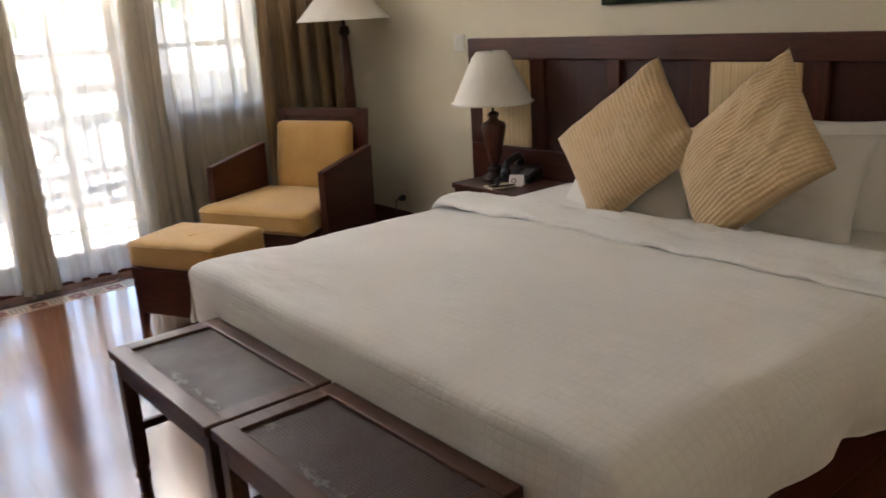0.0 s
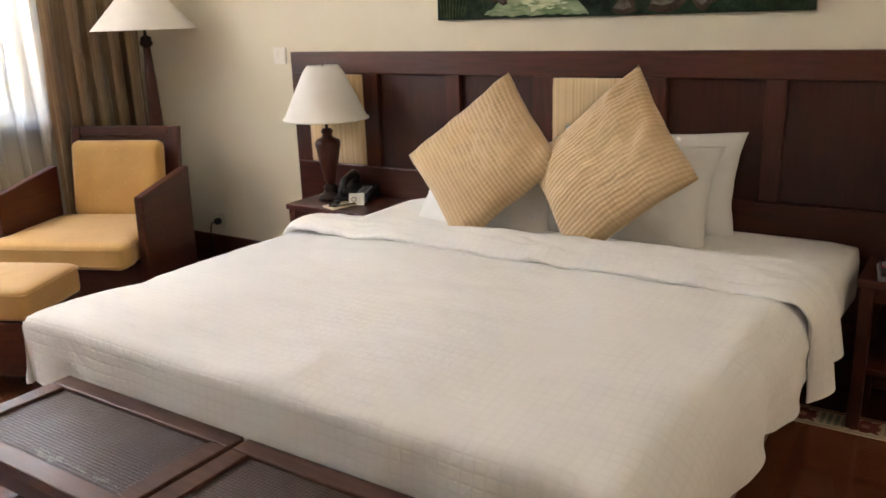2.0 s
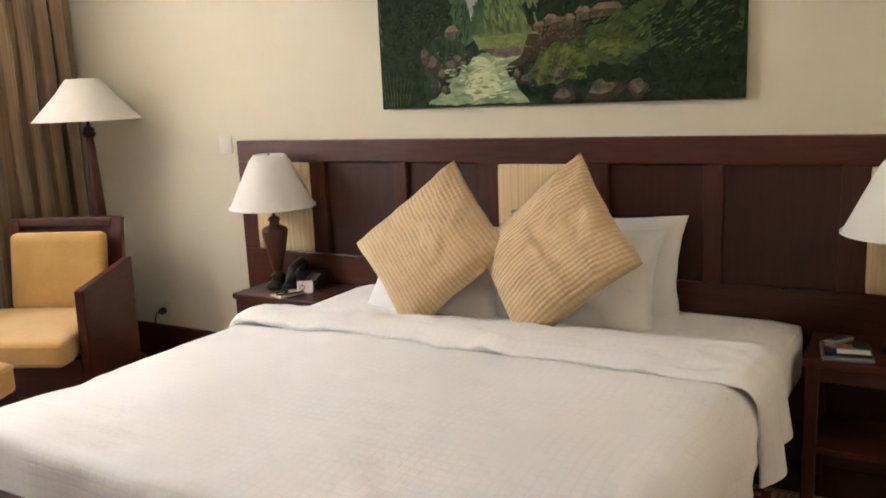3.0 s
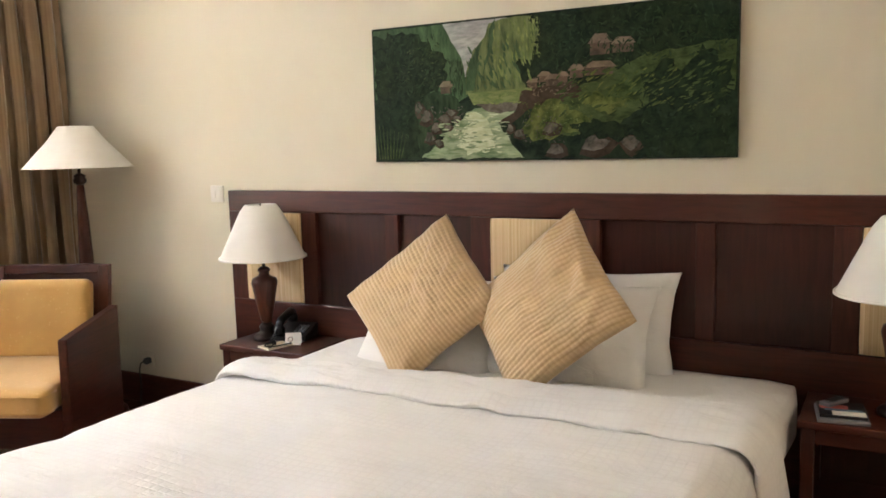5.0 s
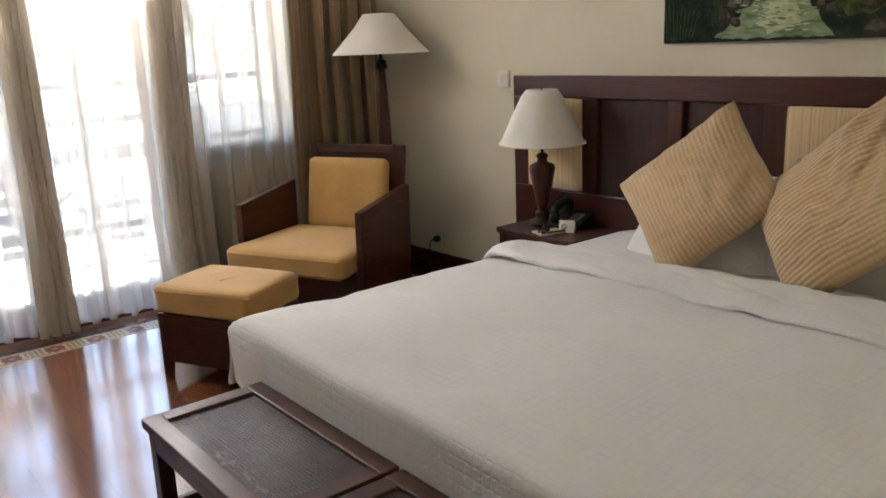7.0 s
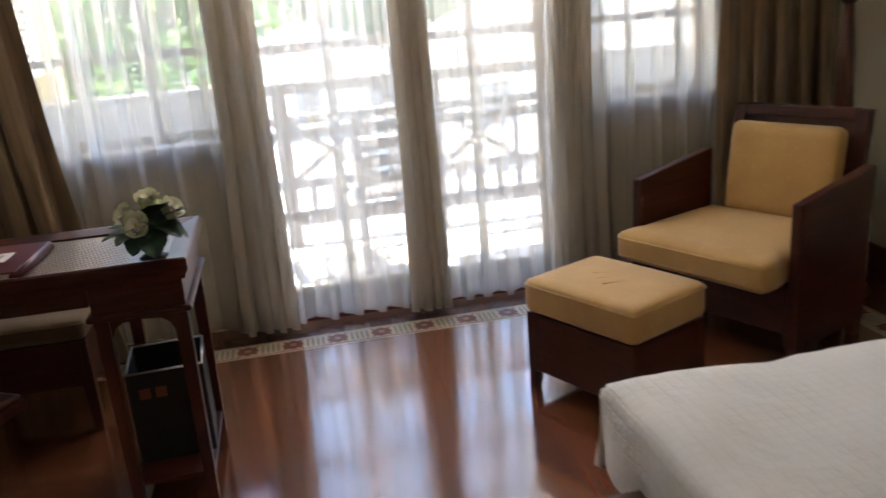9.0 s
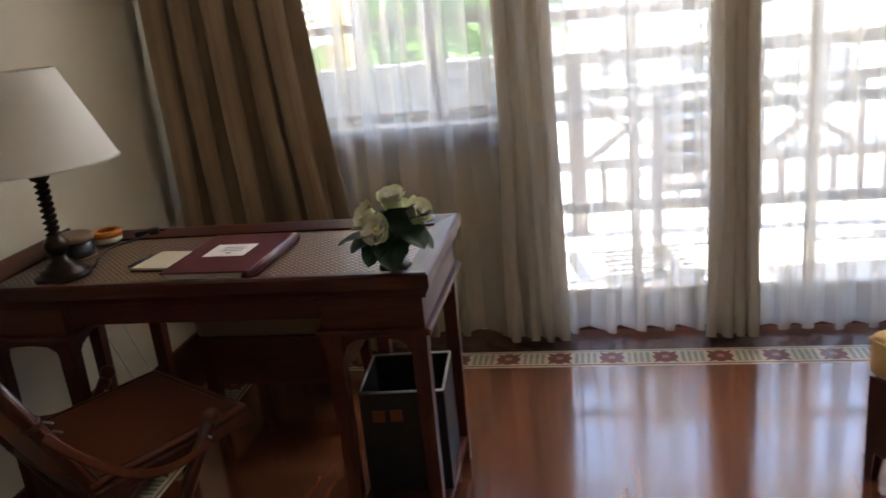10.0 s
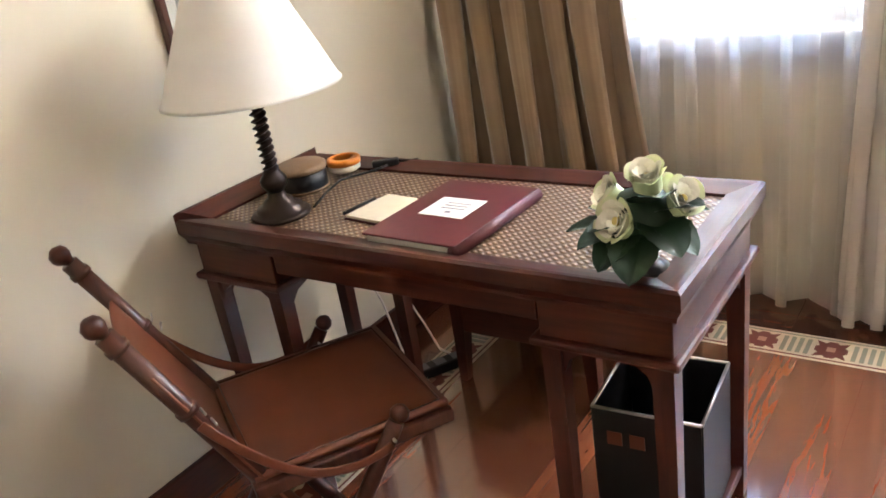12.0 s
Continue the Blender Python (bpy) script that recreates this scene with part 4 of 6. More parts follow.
def floor_lamp(x, y):
    l = thing("floor_lamp", pose(x, y, 0) @ Matrix.Diagonal((1.02, 1.02, 1.028, 1)), "tall mahogany floor lamp with wide cream shade behind the armchair", "lamp")
    part("base", lathe([(0.15, 0), (0.15, 0.02), (0.13, 0.035), (0.06, 0.05), (0.05, 0.06)]), CHAIR_WOOD, l)
    part("pole", lathe([(0.048, 0.06), (0.046, 0.30), (0.040, 0.7), (0.028, 1.05), (0.018, 1.215)], 8), CHAIR_WOOD, l, "tapered faceted mahogany pole")
    part("collar", lathe([(0.014, 1.212), (0.030, 1.225), (0.034, 1.24), (0.026, 1.252), (0.030, 1.262), (0.012, 1.275)], 16), BRONZE, l)
    part("stem", lathe([(0.008, 1.27), (0.008, 1.50)], 10), BRONZE, l)
    part("shade", shell_lathe([(0.268, 1.303), (0.262, 1.308), (0.20, 1.375), (0.14, 1.44), (0.085, 1.512)], 0.004), SHADE, l, "wide cream fabric cone shade")
    for a in range(3):
        part("shade_spoke", tube([(0, 0, 1.49), (0.088 * math.cos(2.1 * a), 0.088 * math.sin(2.1 * a), 1.505)], 0.002, 6), BRONZE, l)


floor_lamp(2.745, 4.335)


def telephone():
    t = thing("telephone", pose(2.872, 3.035, 0.523, 0, 0, -74) @ Matrix.Diagonal((0.95, 0.80, 1.1, 1)), "black corded desk telephone on the nightstand", "telephone")
    part("body", prism([(-0.10, 0.0), (0.10, 0.0), (0.10, 0.055), (-0.10, 0.022)], -0.085, 0.085, "x", 0.006), BLACK, t)
    for i in range(4):
        for j in range(3):
            part("key", box(0.012 + 0.020 * j, 0.026 + 0.020 * j, -0.06 + 0.024 * i, -0.046 + 0.024 * i, 0.032 + 0.004 * i, 0.042 + 0.004 * i, 0.002), GREY_BOARD, t)
    receiver = part("receiver", tube([(-0.052, -0.105, 0.060), (-0.052, -0.07, 0.083), (-0.052, 0.0, 0.094), (-0.052, 0.07, 0.102), (-0.052, 0.11, 0.090)], 0.019, 10), BLACK, t)
    for y, z in ((-0.092, 0.052), (0.096, 0.078)):
        part("ear_piece", lathe([(0.026, -0.022), (0.028, 0.0), (0.02, 0.014)], 16), BLACK, receiver).location = (-0.052, y, z)
    pts = []
    path = [(-0.05, -0.115, 0.05), (-0.06, -0.20, 0.02), (-0.02, -0.25, 0.02), (-0.05, -0.285, 0.015), (-0.06, -0.300, -0.04), (-0.055, -0.300, -0.10)]
    for i in range(150):
        k = i / 149 * (len(path) - 1)
        a, f = int(min(k, len(path) - 2)), k - int(min(k, len(path) - 2))
        p = Vector(path[a]).lerp(Vector(path[a + 1]), f)
        pts.append(p + Vector((0.008 * math.cos(i * 1.05), 0.003, 0.008 * math.sin(i * 1.05))))
    part("cord", tube(pts, 0.0028, 5), BLACK, t, "coiled black cord")


telephone()
note = thing("notepad", pose(2.690, 3.010, 0.523, 0, 0, -107), "cream notepad with a dark pencil on the nightstand", "notepad")
part("pad", box(-0.045, 0.045, -0.062, 0.068, 0, 0.008, 0.001), PAPER, note)
part("pencil", tube([(0.035, -0.055, 0.012), (0.040, 0.062, 0.012)], 0.0035, 6), BLACK, note)
card = thing("no_smoking_card", pose(2.765, 2.962, 0.523, 0, 0, -60), "small white folded card with a red ring sign", "card")
part("front", prism([(-0.026, 0.0), (-0.023, 0.0), (0.001, 0.052), (-0.001, 0.053)], -0.036, 0.036, "x"), WHITE_PAPER, card)
part("back", prism([(0.026, 0.0), (0.023, 0.0), (-0.001, 0.052), (0.001, 0.053)], -0.036, 0.036, "x"), WHITE_PAPER, card)
ring = part("ring_sign", moved(shell_lathe([(0.012, 0.0), (0.012, 0.001)], 0.003, 20), Matrix.Translation((-0.012, -0.0155, 0.026)) @ pose(0, 0, 0, 65, 0, 0)), RED_TILE, card, "red ring sign")

mag = thing("magazine_stack", pose(2.720, 0.695, 0.523, 0, 0, 8), "two folded magazines with coloured covers on the nightstand", "magazines")
part("magazine", box(-0.085, 0.085, -0.075, 0.075, 0, 0.012, 0.002), GREY_BOARD, mag)
upper = part("magazine", box(-0.07, 0.08, -0.070, 0.068, 0.0125, 0.022, 0.002), BLACK, mag)
part("cover_band", box(-0.065, -0.025, -0.066, 0.03, 0.0222, 0.0236, 0), WHITE_PAPER, upper)
part("cover_band", box(0.00, 0.035, -0.02, 0.064, 0.0222, 0.0236, 0), plain("faded_red_print", (0.45, 0.10, 0.08), 0.4), upper)
part("cover_band", box(-0.02, -0.004, -0.06, 0.05, 0.0222, 0.0236, 0), plain("blue_print", (0.10, 0.20, 0.30), 0.4), upper)
remote = thing("remote_control", pose(2.765, 0.72, 0.5465, 0, 0, 60), "dark grey remote control lying on magazines", "remote")
part("case", box(-0.02, 0.02, -0.05, 0.05, 0, 0.014, 0.004), GREY_BOARD, remote)
part("button_pad", box(-0.012, 0.012, -0.035, 0.03, 0.0142, 0.0156, 0), BLACK, remote)

switch = thing("light_switch", pose(WX, 3.619, 1.190), "white plastic light switch plate on the wall", "switch")
part("plate", box(-0.010, -0.0005, -0.043, 0.043, -0.043, 0.043, 0.003), WHITE_PL, switch)
for y in (-0.019, 0.019):
    part("rocker", box(-0.014, -0.0102, y - 0.013, y + 0.013, -0.026, 0.026, 0.002), WHITE_PL, switch)
socket = thing("wall_socket", pose(WX, 4.212, 0.255), "white wall socket with black plug above the baseboard", "socket")
part("plate", box(-0.009, -0.0005, -0.043, 0.043, -0.043, 0.043, 0.003), plain("cream_plastic", (0.66, 0.60, 0.46), 0.5), socket)
part("plug", lathe([(0.020, 0), (0.020, 0.025), (0.012, 0.035)], 14), BLACK, socket).matrix_basis = pose(-0.009, 0.0, -0.005, 0, -90, 0)
part("cable", tube([(-0.042, 0.0, -0.005), (-0.06, 0.01, -0.01), (-0.055, 0.03, -0.05), (-0.035, 0.05, -0.15), (-0.03, 0.07, -0.262)], 0.004, 6), BLACK, socket)


# ---- the painting ----
def paint_mat(name, a, b, scale=14.0, stretch=(1, 1, 1)):
    m, nt, bs = nodes_of(name, 0.7)
    bs.inputs["Specular IOR Level"].default_value = 0.15
    vec = coords(nt, stretch)
    n = noise_tex(nt, vec, scale, 6, 0.65, 0.4)
    nt.links.new(ramp(nt, n, [(0.36, a), (0.64, b)]), bs.inputs["Base Color"])
    bump(nt, bs, noise_tex(nt, vec, 90, 3), 0.2, 0.001)
    return m


PW, PH = 1.544, 0.578
art = thing("landscape_painting", pose(WX - 0.002, 2.618, 1.342), "wide unframed painting of a green valley with a pale river", "painting")
part("canvas", box(-0.028, 0, -PW, 0, 0, PH, 0.002), paint_mat("dark_green_paint", (0.006, 0.012, 0.007), (0.025, 0.045, 0.022), 16), art, "dark green painted canvas")
layer = [0]


def painted(name, outline, material, rough=0.012):
    """One painted area; outline in shares of the canvas, from its left edge and its foot."""
    layer[0] += 1
    pts = []
    for i, (u, v) in enumerate(outline):
        u2, v2 = outline[(i + 1) % len(outline)]
        steps = max(2, int(math.hypot((u2 - u) * PW, (v2 - v) * PH) / 0.014))
        for k in range(steps):
            p = (u + (u2 - u) * k / steps, v + (v2 - v) * k / steps)
            j = (noise.noise((p[0] * 40, p[1] * 16, layer[0])), noise.noise((p[0] * 40, p[1] * 16, layer[0] + 50)))
            pts.append((-PW * min(0.995, max(0.005, p[0] + rough * j[0] * 0.5)), PH * min(0.99, max(0.01, p[1] + rough * j[1] * 1.6))))
    d = -0.0281 - 0.00006 * layer[0]
    return part(name, prism(pts, d, d + 0.00005, "x"), material, art)


P_SKY = paint_mat("grey_sky_paint", (0.22, 0.23, 0.22), (0.44, 0.44, 0.41), 9, (1, 1, 4))
P_HILL_D = paint_mat("dark_hill_paint", (0.010, 0.023, 0.010), (0.034, 0.062, 0.026), 10, (1, 4, 1))
P_HILL_M = paint_mat("mid_hill_paint", (0.030, 0.062, 0.026), (0.075, 0.130, 0.055), 10, (1, 5, 1))
P_HILL_L = paint_mat("light_hill_paint", (0.058, 0.088, 0.032), (0.18, 0.22, 0.085), 7, (1, 4, 1))
P_LIME = paint_mat("lime_leaf_paint", (0.10, 0.145, 0.04), (0.23, 0.27, 0.09), 20)
P_FIELD = paint_mat("field_paint", (0.11, 0.16, 0.05), (0.22, 0.25, 0.09), 18, (1, 1, 5))
P_RIVER = paint_mat("river_paint", (0.12, 0.19, 0.085), (0.36, 0.42, 0.26), 10, (1, 1, 5))
P_GLINT = paint_mat("river_glint_paint", (0.38, 0.44, 0.24), (0.62, 0.66, 0.44), 14, (1, 1, 5))
P_TREE = paint_mat("black_green_paint", (0.007, 0.014, 0.007), (0.020, 0.036, 0.015), 30)
P_BUSH = paint_mat("olive_paint", (0.03, 0.05, 0.012), (0.15, 0.17, 0.04), 22)
P_SLOPE = paint_mat("slope_paint", (0.022, 0.040, 0.012), (0.080, 0.110, 0.034), 16, (1, 1, 2))
P_ROCK = paint_mat("rock_paint", (0.045, 0.040, 0.030), (0.17, 0.15, 0.115), 20)
P_EARTH = paint_mat("brown_earth_paint", (0.030, 0.020, 0.013), (0.075, 0.050, 0.032), 18)
P_HOUSE = paint_mat("brown_house_paint", (0.060, 0.042, 0.028), (0.125, 0.085, 0.055), 20)
P_ROOF = paint_mat("straw_roof_paint", (0.13, 0.095, 0.062), (0.22, 0.165, 0.110), 24)
painted("sky", [(0.20, 0.60), (0.20, 0.985), (0.47, 0.985), (0.44, 0.80), (0.34, 0.60)], P_SKY, 0.004)
painted("left_hill", [(0.005, 0.985), (0.230, 0.985), (0.252, 0.88), (0.288, 0.735), (0.298, 0.60), (0.305, 0.46), (0.25, 0.40), (0.005, 0.40)], P_HILL_M, 0.006)
painted("far_hill", [(0.297, 0.48), (0.300, 0.63), (0.323, 0.78), (0.358, 0.865), (0.370, 0.96), (0.41, 0.985), (0.53, 0.985), (0.53, 0.46)], P_HILL_L, 0.006)
painted("hill_shadow", [(0.300, 0.50), (0.304, 0.62), (0.326, 0.77), (0.350, 0.845), (0.338, 0.72), (0.330, 0.60), (0.322, 0.50)], P_HILL_M, 0.010)
painted("hill_shadow", [(0.372, 0.93), (0.392, 0.975), (0.385, 0.84), (0.366, 0.70), (0.350, 0.60), (0.362, 0.76)], P_HILL_M, 0.012)
painted("field", [(0.302, 0.485), (0.50, 0.50), (0.49, 0.40), (0.42, 0.36), (0.32, 0.40)], P_FIELD, 0.004)
painted("river", [(0.325, 0.375), (0.36, 0.385), (0.445, 0.34), (0.395, 0.265), (0.415, 0.17), (0.465, 0.02), (0.155, 0.02), (0.22, 0.16), (0.285, 0.29), (0.30, 0.35)], P_RIVER, 0.012)
painted("river_glint", [(0.31, 0.34), (0.35, 0.32), (0.375, 0.22), (0.38, 0.10), (0.30, 0.05), (0.27, 0.16), (0.30, 0.26)], P_GLINT, 0.030)
painted("sand_bank", [(0.325, 0.405), (0.45, 0.405), (0.45, 0.345), (0.40, 0.33), (0.36, 0.355)], P_ROCK, 0.006)
painted("left_bank", [(0.05, 0.50), (0.20, 0.52), (0.275, 0.44), (0.285, 0.34), (0.22, 0.20), (0.155, 0.05), (0.05, 0.06)], P_HILL_D, 0.02)
painted("left_wood", [(0.006, 0.94), (0.10, 0.96), (0.17, 0.90), (0.20, 0.80), (0.245, 0.74), (0.235, 0.60), (0.20, 0.52), (0.14, 0.44), (0.15, 0.20), (0.14, 0.03), (0.07, 0.03), (0.006, 0.20)], P_TREE, 0.040)
painted("right_wood", [(0.485, 0.985), (0.995, 0.985), (0.995, 0.62), (0.72, 0.55), (0.60, 0.46), (0.475, 0.50), (0.450, 0.60), (0.452, 0.66), (0.49, 0.71), (0.50, 0.80), (0.515, 0.86), (0.495, 0.92)], P_TREE, 0.034)
painted("slope", [(0.475, 0.22), (0.56, 0.46), (0.66, 0.52), (0.78, 0.66), (0.88, 0.70), (0.995, 0.72), (0.995, 0.42), (0.80, 0.36), (0.70, 0.20), (0.58, 0.16)], P_SLOPE, 0.014)
painted("tree_trunk", [(0.462, 0.48), (0.505, 0.48), (0.488, 0.36), (0.43, 0.255), (0.392, 0.265), (0.445, 0.345)], P_EARTH, 0.008)
painted("village_ground", [(0.49, 0.50), (0.60, 0.54), (0.63, 0.44), (0.56, 0.38), (0.49, 0.36)], P_EARTH, 0.02)
painted("bushes", [(0.50, 0.38), (0.56, 0.42), (0.60, 0.34), (0.66, 0.28), (0.62, 0.18), (0.50, 0.14), (0.46, 0.20)], P_BUSH, 0.03)
painted("bushes", [(0.62, 0.38), (0.67, 0.44), (0.74, 0.38), (0.70, 0.28)], P_BUSH, 0.03)
for u, v, w, h in ((0.175, 0.32, 0.028, 0.07), (0.205, 0.24, 0.022, 0.05), (0.235, 0.30, 0.026, 0.05), (0.185, 0.17, 0.026, 0.05), (0.215, 0.13, 0.02, 0.04), (0.15, 0.38, 0.02, 0.07), (0.255, 0.34, 0.022, 0.04), (0.27, 0.30, 0.016, 0.03), (0.245, 0.24, 0.016, 0.03), (0.43, 0.22, 0.018, 0.04), (0.455, 0.18, 0.022, 0.04), (0.545, 0.21, 0.035, 0.055), (0.665, 0.09, 0.060, 0.085), (0.755, 0.085, 0.036, 0.075), (0.56, 0.06, 0.040, 0.055)):
    painted("rock", [(u + w * math.cos(a) * (0.8 + 0.3 * math.sin(3 * a + u * 50)), v + h * math.sin(a)) for a in (0.2 + 2 * math.pi * i / 7 for i in range(7))], P_EARTH, 0.006)
    painted("rock_light", [(u - 0.12 * w + 0.72 * w * math.cos(a) * (0.8 + 0.3 * math.sin(3 * a + u * 50)), v + 0.22 * h + 0.66 * h * math.sin(a)) for a in (0.2 + 2 * math.pi * i / 7 for i in range(7))], P_ROCK, 0.006)
for u, v, w, h in ((0.648, 0.685, 0.050, 0.075), (0.705, 0.690, 0.052, 0.055), (0.636, 0.555, 0.074, 0.050), (0.595, 0.545, 0.034, 0.050), (0.512, 0.53, 0.030, 0.040), (0.530, 0.50, 0.036, 0.045), (0.480, 0.495, 0.026, 0.035), (0.565, 0.52, 0.024, 0.040), (0.222, 0.49, 0.034, 0.050)):
    painted("painted_house", [(u, v), (u + w, v), (u + w, v + h), (u, v + h)], P_HOUSE, 0.002)
    painted("painted_roof", [(u - 0.006, v + h), (u + w + 0.006, v + h), (u + w * 0.86, v + h * 1.75), (u + w * 0.25, v + h * 1.85)], P_ROOF, 0.002)
for u, v, w, h in ((0.84, 0.46, 0.060, 0.15), (0.93, 0.50, 0.06, 0.17), (0.80, 0.20, 0.045, 0.12), (0.90, 0.16, 0.10, 0.17), (0.68, 0.20, 0.08, 0.05)):
    painted("dark_tree", [(u + w * math.cos(a) * (1 + 0.2 * math.sin(5 * a)), v + h * math.sin(a) * (1 + 0.15 * math.cos(4 * a))) for a in (2 * math.pi * i / 14 for i in range(14))], P_TREE, 0.03)


def dabs(name, n, u0, u1, v0, v1, size, material, seed, slant=None):
    """Loose brush dabs over one stretch of the canvas; slant gives them one direction."""
    r, bm = random.Random(seed), bmesh.new()
    layer[0] += 1
    d = -0.0281 - 0.00006 * layer[0]
    for _ in range(n):
        u, v, a = r.uniform(u0, u1), r.uniform(v0, v1), r.uniform(0, 3.14)
        if slant is not None:
            a = slant + r.gauss(0, 0.18)
        l, w = size * r.uniform(0.6, 1.5), size * r.uniform(0.12, 0.4)
        ca, sa = math.cos(a), math.sin(a)
        c = (-PW * u, PH * v)
        bm.faces.new([bm.verts.new((d - 0.00001 * r.random(), max(-PW * 0.997, min(-PW * 0.003, c[0] + l * p * ca - w * q * sa)), max(0.003, min(PH - 0.003, c[1] + l * p * sa + w * q * ca)))) for p, q in ((-1, 0), (-0.3, -0.8), (0.5, -0.7), (1, 0), (0.4, 0.8), (-0.5, 0.7))])
    tagged(part(name, bm, material, art), kind="stuff")


P_MOSS = paint_mat("moss_paint", (0.015, 0.027, 0.011), (0.030, 0.047, 0.018), 20)
for k, (n, u0, u1, v0, v1, sz, mt, sl) in enumerate((
        (240, 0.01, 0.21, 0.15, 0.95, 0.010, P_HILL_D, None), (160, 0.02, 0.22, 0.40, 0.92, 0.008, P_MOSS, None), (60, 0.11, 0.24, 0.60, 0.84, 0.006, P_SLOPE, None),
        (60, 0.25, 0.29, 0.46, 0.72, 0.012, P_HILL_D, 1.5), (70, 0.305, 0.46, 0.52, 0.80, 0.018, P_HILL_M, 1.2), (60, 0.38, 0.50, 0.55, 0.95, 0.016, P_LIME, 1.35),
        (200, 0.53, 0.99, 0.62, 0.97, 0.012, P_HILL_D, None), (140, 0.55, 0.99, 0.66, 0.97, 0.010, P_MOSS, None), (110, 0.485, 0.515, 0.70, 0.97, 0.006, P_LIME, None),
        (160, 0.56, 0.98, 0.30, 0.60, 0.016, P_SLOPE, 2.7), (90, 0.62, 0.86, 0.34, 0.58, 0.012, P_BUSH, 2.6), (120, 0.46, 0.62, 0.16, 0.40, 0.006, P_BUSH, None), (50, 0.50, 0.62, 0.20, 0.40, 0.005, P_LIME, None),
        (220, 0.76, 0.99, 0.02, 0.50, 0.012, P_TREE, None), (70, 0.78, 0.98, 0.05, 0.55, 0.008, P_HILL_D, None),
        (90, 0.18, 0.29, 0.14, 0.40, 0.006, P_ROCK, None), (60, 0.46, 0.58, 0.12, 0.30, 0.006, P_ROCK, None), (90, 0.22, 0.42, 0.05, 0.33, 0.016, P_RIVER, 0.05), (70, 0.26, 0.40, 0.06, 0.34, 0.012, P_GLINT, 0.05),
        (60, 0.48, 0.60, 0.44, 0.56, 0.006, P_ROOF, None), (50, 0.32, 0.46, 0.40, 0.48, 0.010, P_LIME, 0.05))):
    dabs("brushwork", n, u0, u1, v0, v1, sz, mt, k + 5, sl)
for i in range(9):
    u = 0.015 + 0.009 * i
    painted("reed", [(u, 0.02), (u + 0.004, 0.02), (u - 0.01 + 0.004 * i, 0.30 - 0.012 * i), (u - 0.011 + 0.004 * i, 0.30 - 0.012 * i)], P_SLOPE, 0.003)


# ---- the desk ----
def desk():
    d = thing("writing_desk", pose(0, 0, 0), "mahogany writing desk with a woven cane top against the wall", "desk")
    x0, x1, y0, y1, zt = -1.132, 0.102, 3.484, 3.998, 0.772
    fr = 0.062
    lip = [(0.012, 0.712), (0.010, 0.722), (0.0, 0.740), (0.0, 0.770), (0.006, 0.775), (0.016, 0.774), (fr, 0.763), (fr, 0.712)]

    def mitred(bm, axis):
        """Cut both ends of a rim rail at 45 degrees."""
        for v in bm.verts:
            if axis == "x":
                a = min(v.co.y - y0, y1 - v.co.y)
                v.co.x += a if v.co.x < -0.5 else -a
            else:
                a = min(v.co.x - x0, x1 - v.co.x)
                v.co.y += a if v.co.y < 3.74 else -a
        return bm

    part("top_rail", mitred(prism([(y0 + a, z) for a, z in lip], x0, x1, "x"), "x"), WOOD_X, d)
    part("top_rail", mitred(prism([(y1 - a, z) for a, z in lip], x0, x1, "x"), "x"), WOOD_X, d)
    part("end_rail", mitred(prism([(x0 + a, z + (0.018 if a <= 0.02 and z > 0.76 else 0)) for a, z in lip], y0, y1, "y"), "y"), WOOD_Y, d, "raised sloping end rail")
    part("end_rail", mitred(prism([(x1 - a, z) for a, z in lip], y0, y1, "y"), "y"), WOOD_Y, d)
    part("cane_panel", box(x0 + fr, x1 - fr, y0 + fr, y1 - fr, 0.742, 0.757, 0), CANE, d, "woven cane desktop panel")
    for xa, xb in ((x0 + 0.02, -0.850), (-0.178, x1 - 0.02)):
        ya, yb = y0 + 0.02, y1 - 0.02
        part("side_box", box(xa + 0.004, xb - 0.004, ya + 0.004, yb - 0.004, 0.632, 0.7115, 0.003), WOOD_X, d)
        part("moulding", box(xa - 0.012, xb + 0.012, ya - 0.012, yb + 0.012, 0.616, 0.634, 0.006), WOOD_X, d)
        for lx in (xa + 0.004, xb - 0.044):
            for ly in (ya + 0.004, yb - 0.044):
                bm = bmesh.new()
                bmesh.ops.create_cube(bm, size=1.0)
                for v in bm.verts:
                    k = 0.020 if v.co.z > 0 else 0.015
                    v.co = Vector((lx + 0.02 + 2 * k * v.co.x, ly + 0.02 + 2 * k * v.co.y, 0.0 if v.co.z < 0 else 0.6165))
                part("leg", finish(bm), WOOD_Z, d)
        arch = [(0.0, 0.6165), (1.0, 0.6165), (1.0, 0.555), (0.93, 0.585), (0.80, 0.600), (0.5, 0.604), (0.20, 0.600), (0.07, 0.585), (0.0, 0.555)]
        for ly in (ya + 0.014, yb - 0.034):
            part("arched_bracket", prism([(xa + 0.044 + u * (xb - xa - 0.088), z) for u, z in arch], ly, ly + 0.02, "y"), WOOD_X, d)
        for lx in (xa + 0.014, xb - 0.034):
            part("arched_bracket", prism([(ya + 0.044 + u * (yb - ya - 0.088), z) for u, z in arch], lx, lx + 0.02, "x"), WOOD_Y, d)
            part("low_rail", box(lx, lx + 0.022, ya + 0.038, yb - 0.038, 0.062, 0.088, 0.003), WOOD_Y, d)
        part("low_shelf", box(xa + 0.036, xb - 0.036, ya + 0.04, yb - 0.04, 0.070, 0.084, 0.002), WOOD_X, d)
    part("apron", box(-0.850, -0.178, y0 + 0.028, y0 + 0.048, 0.660, 0.7115, 0.003), WOOD_X, d)
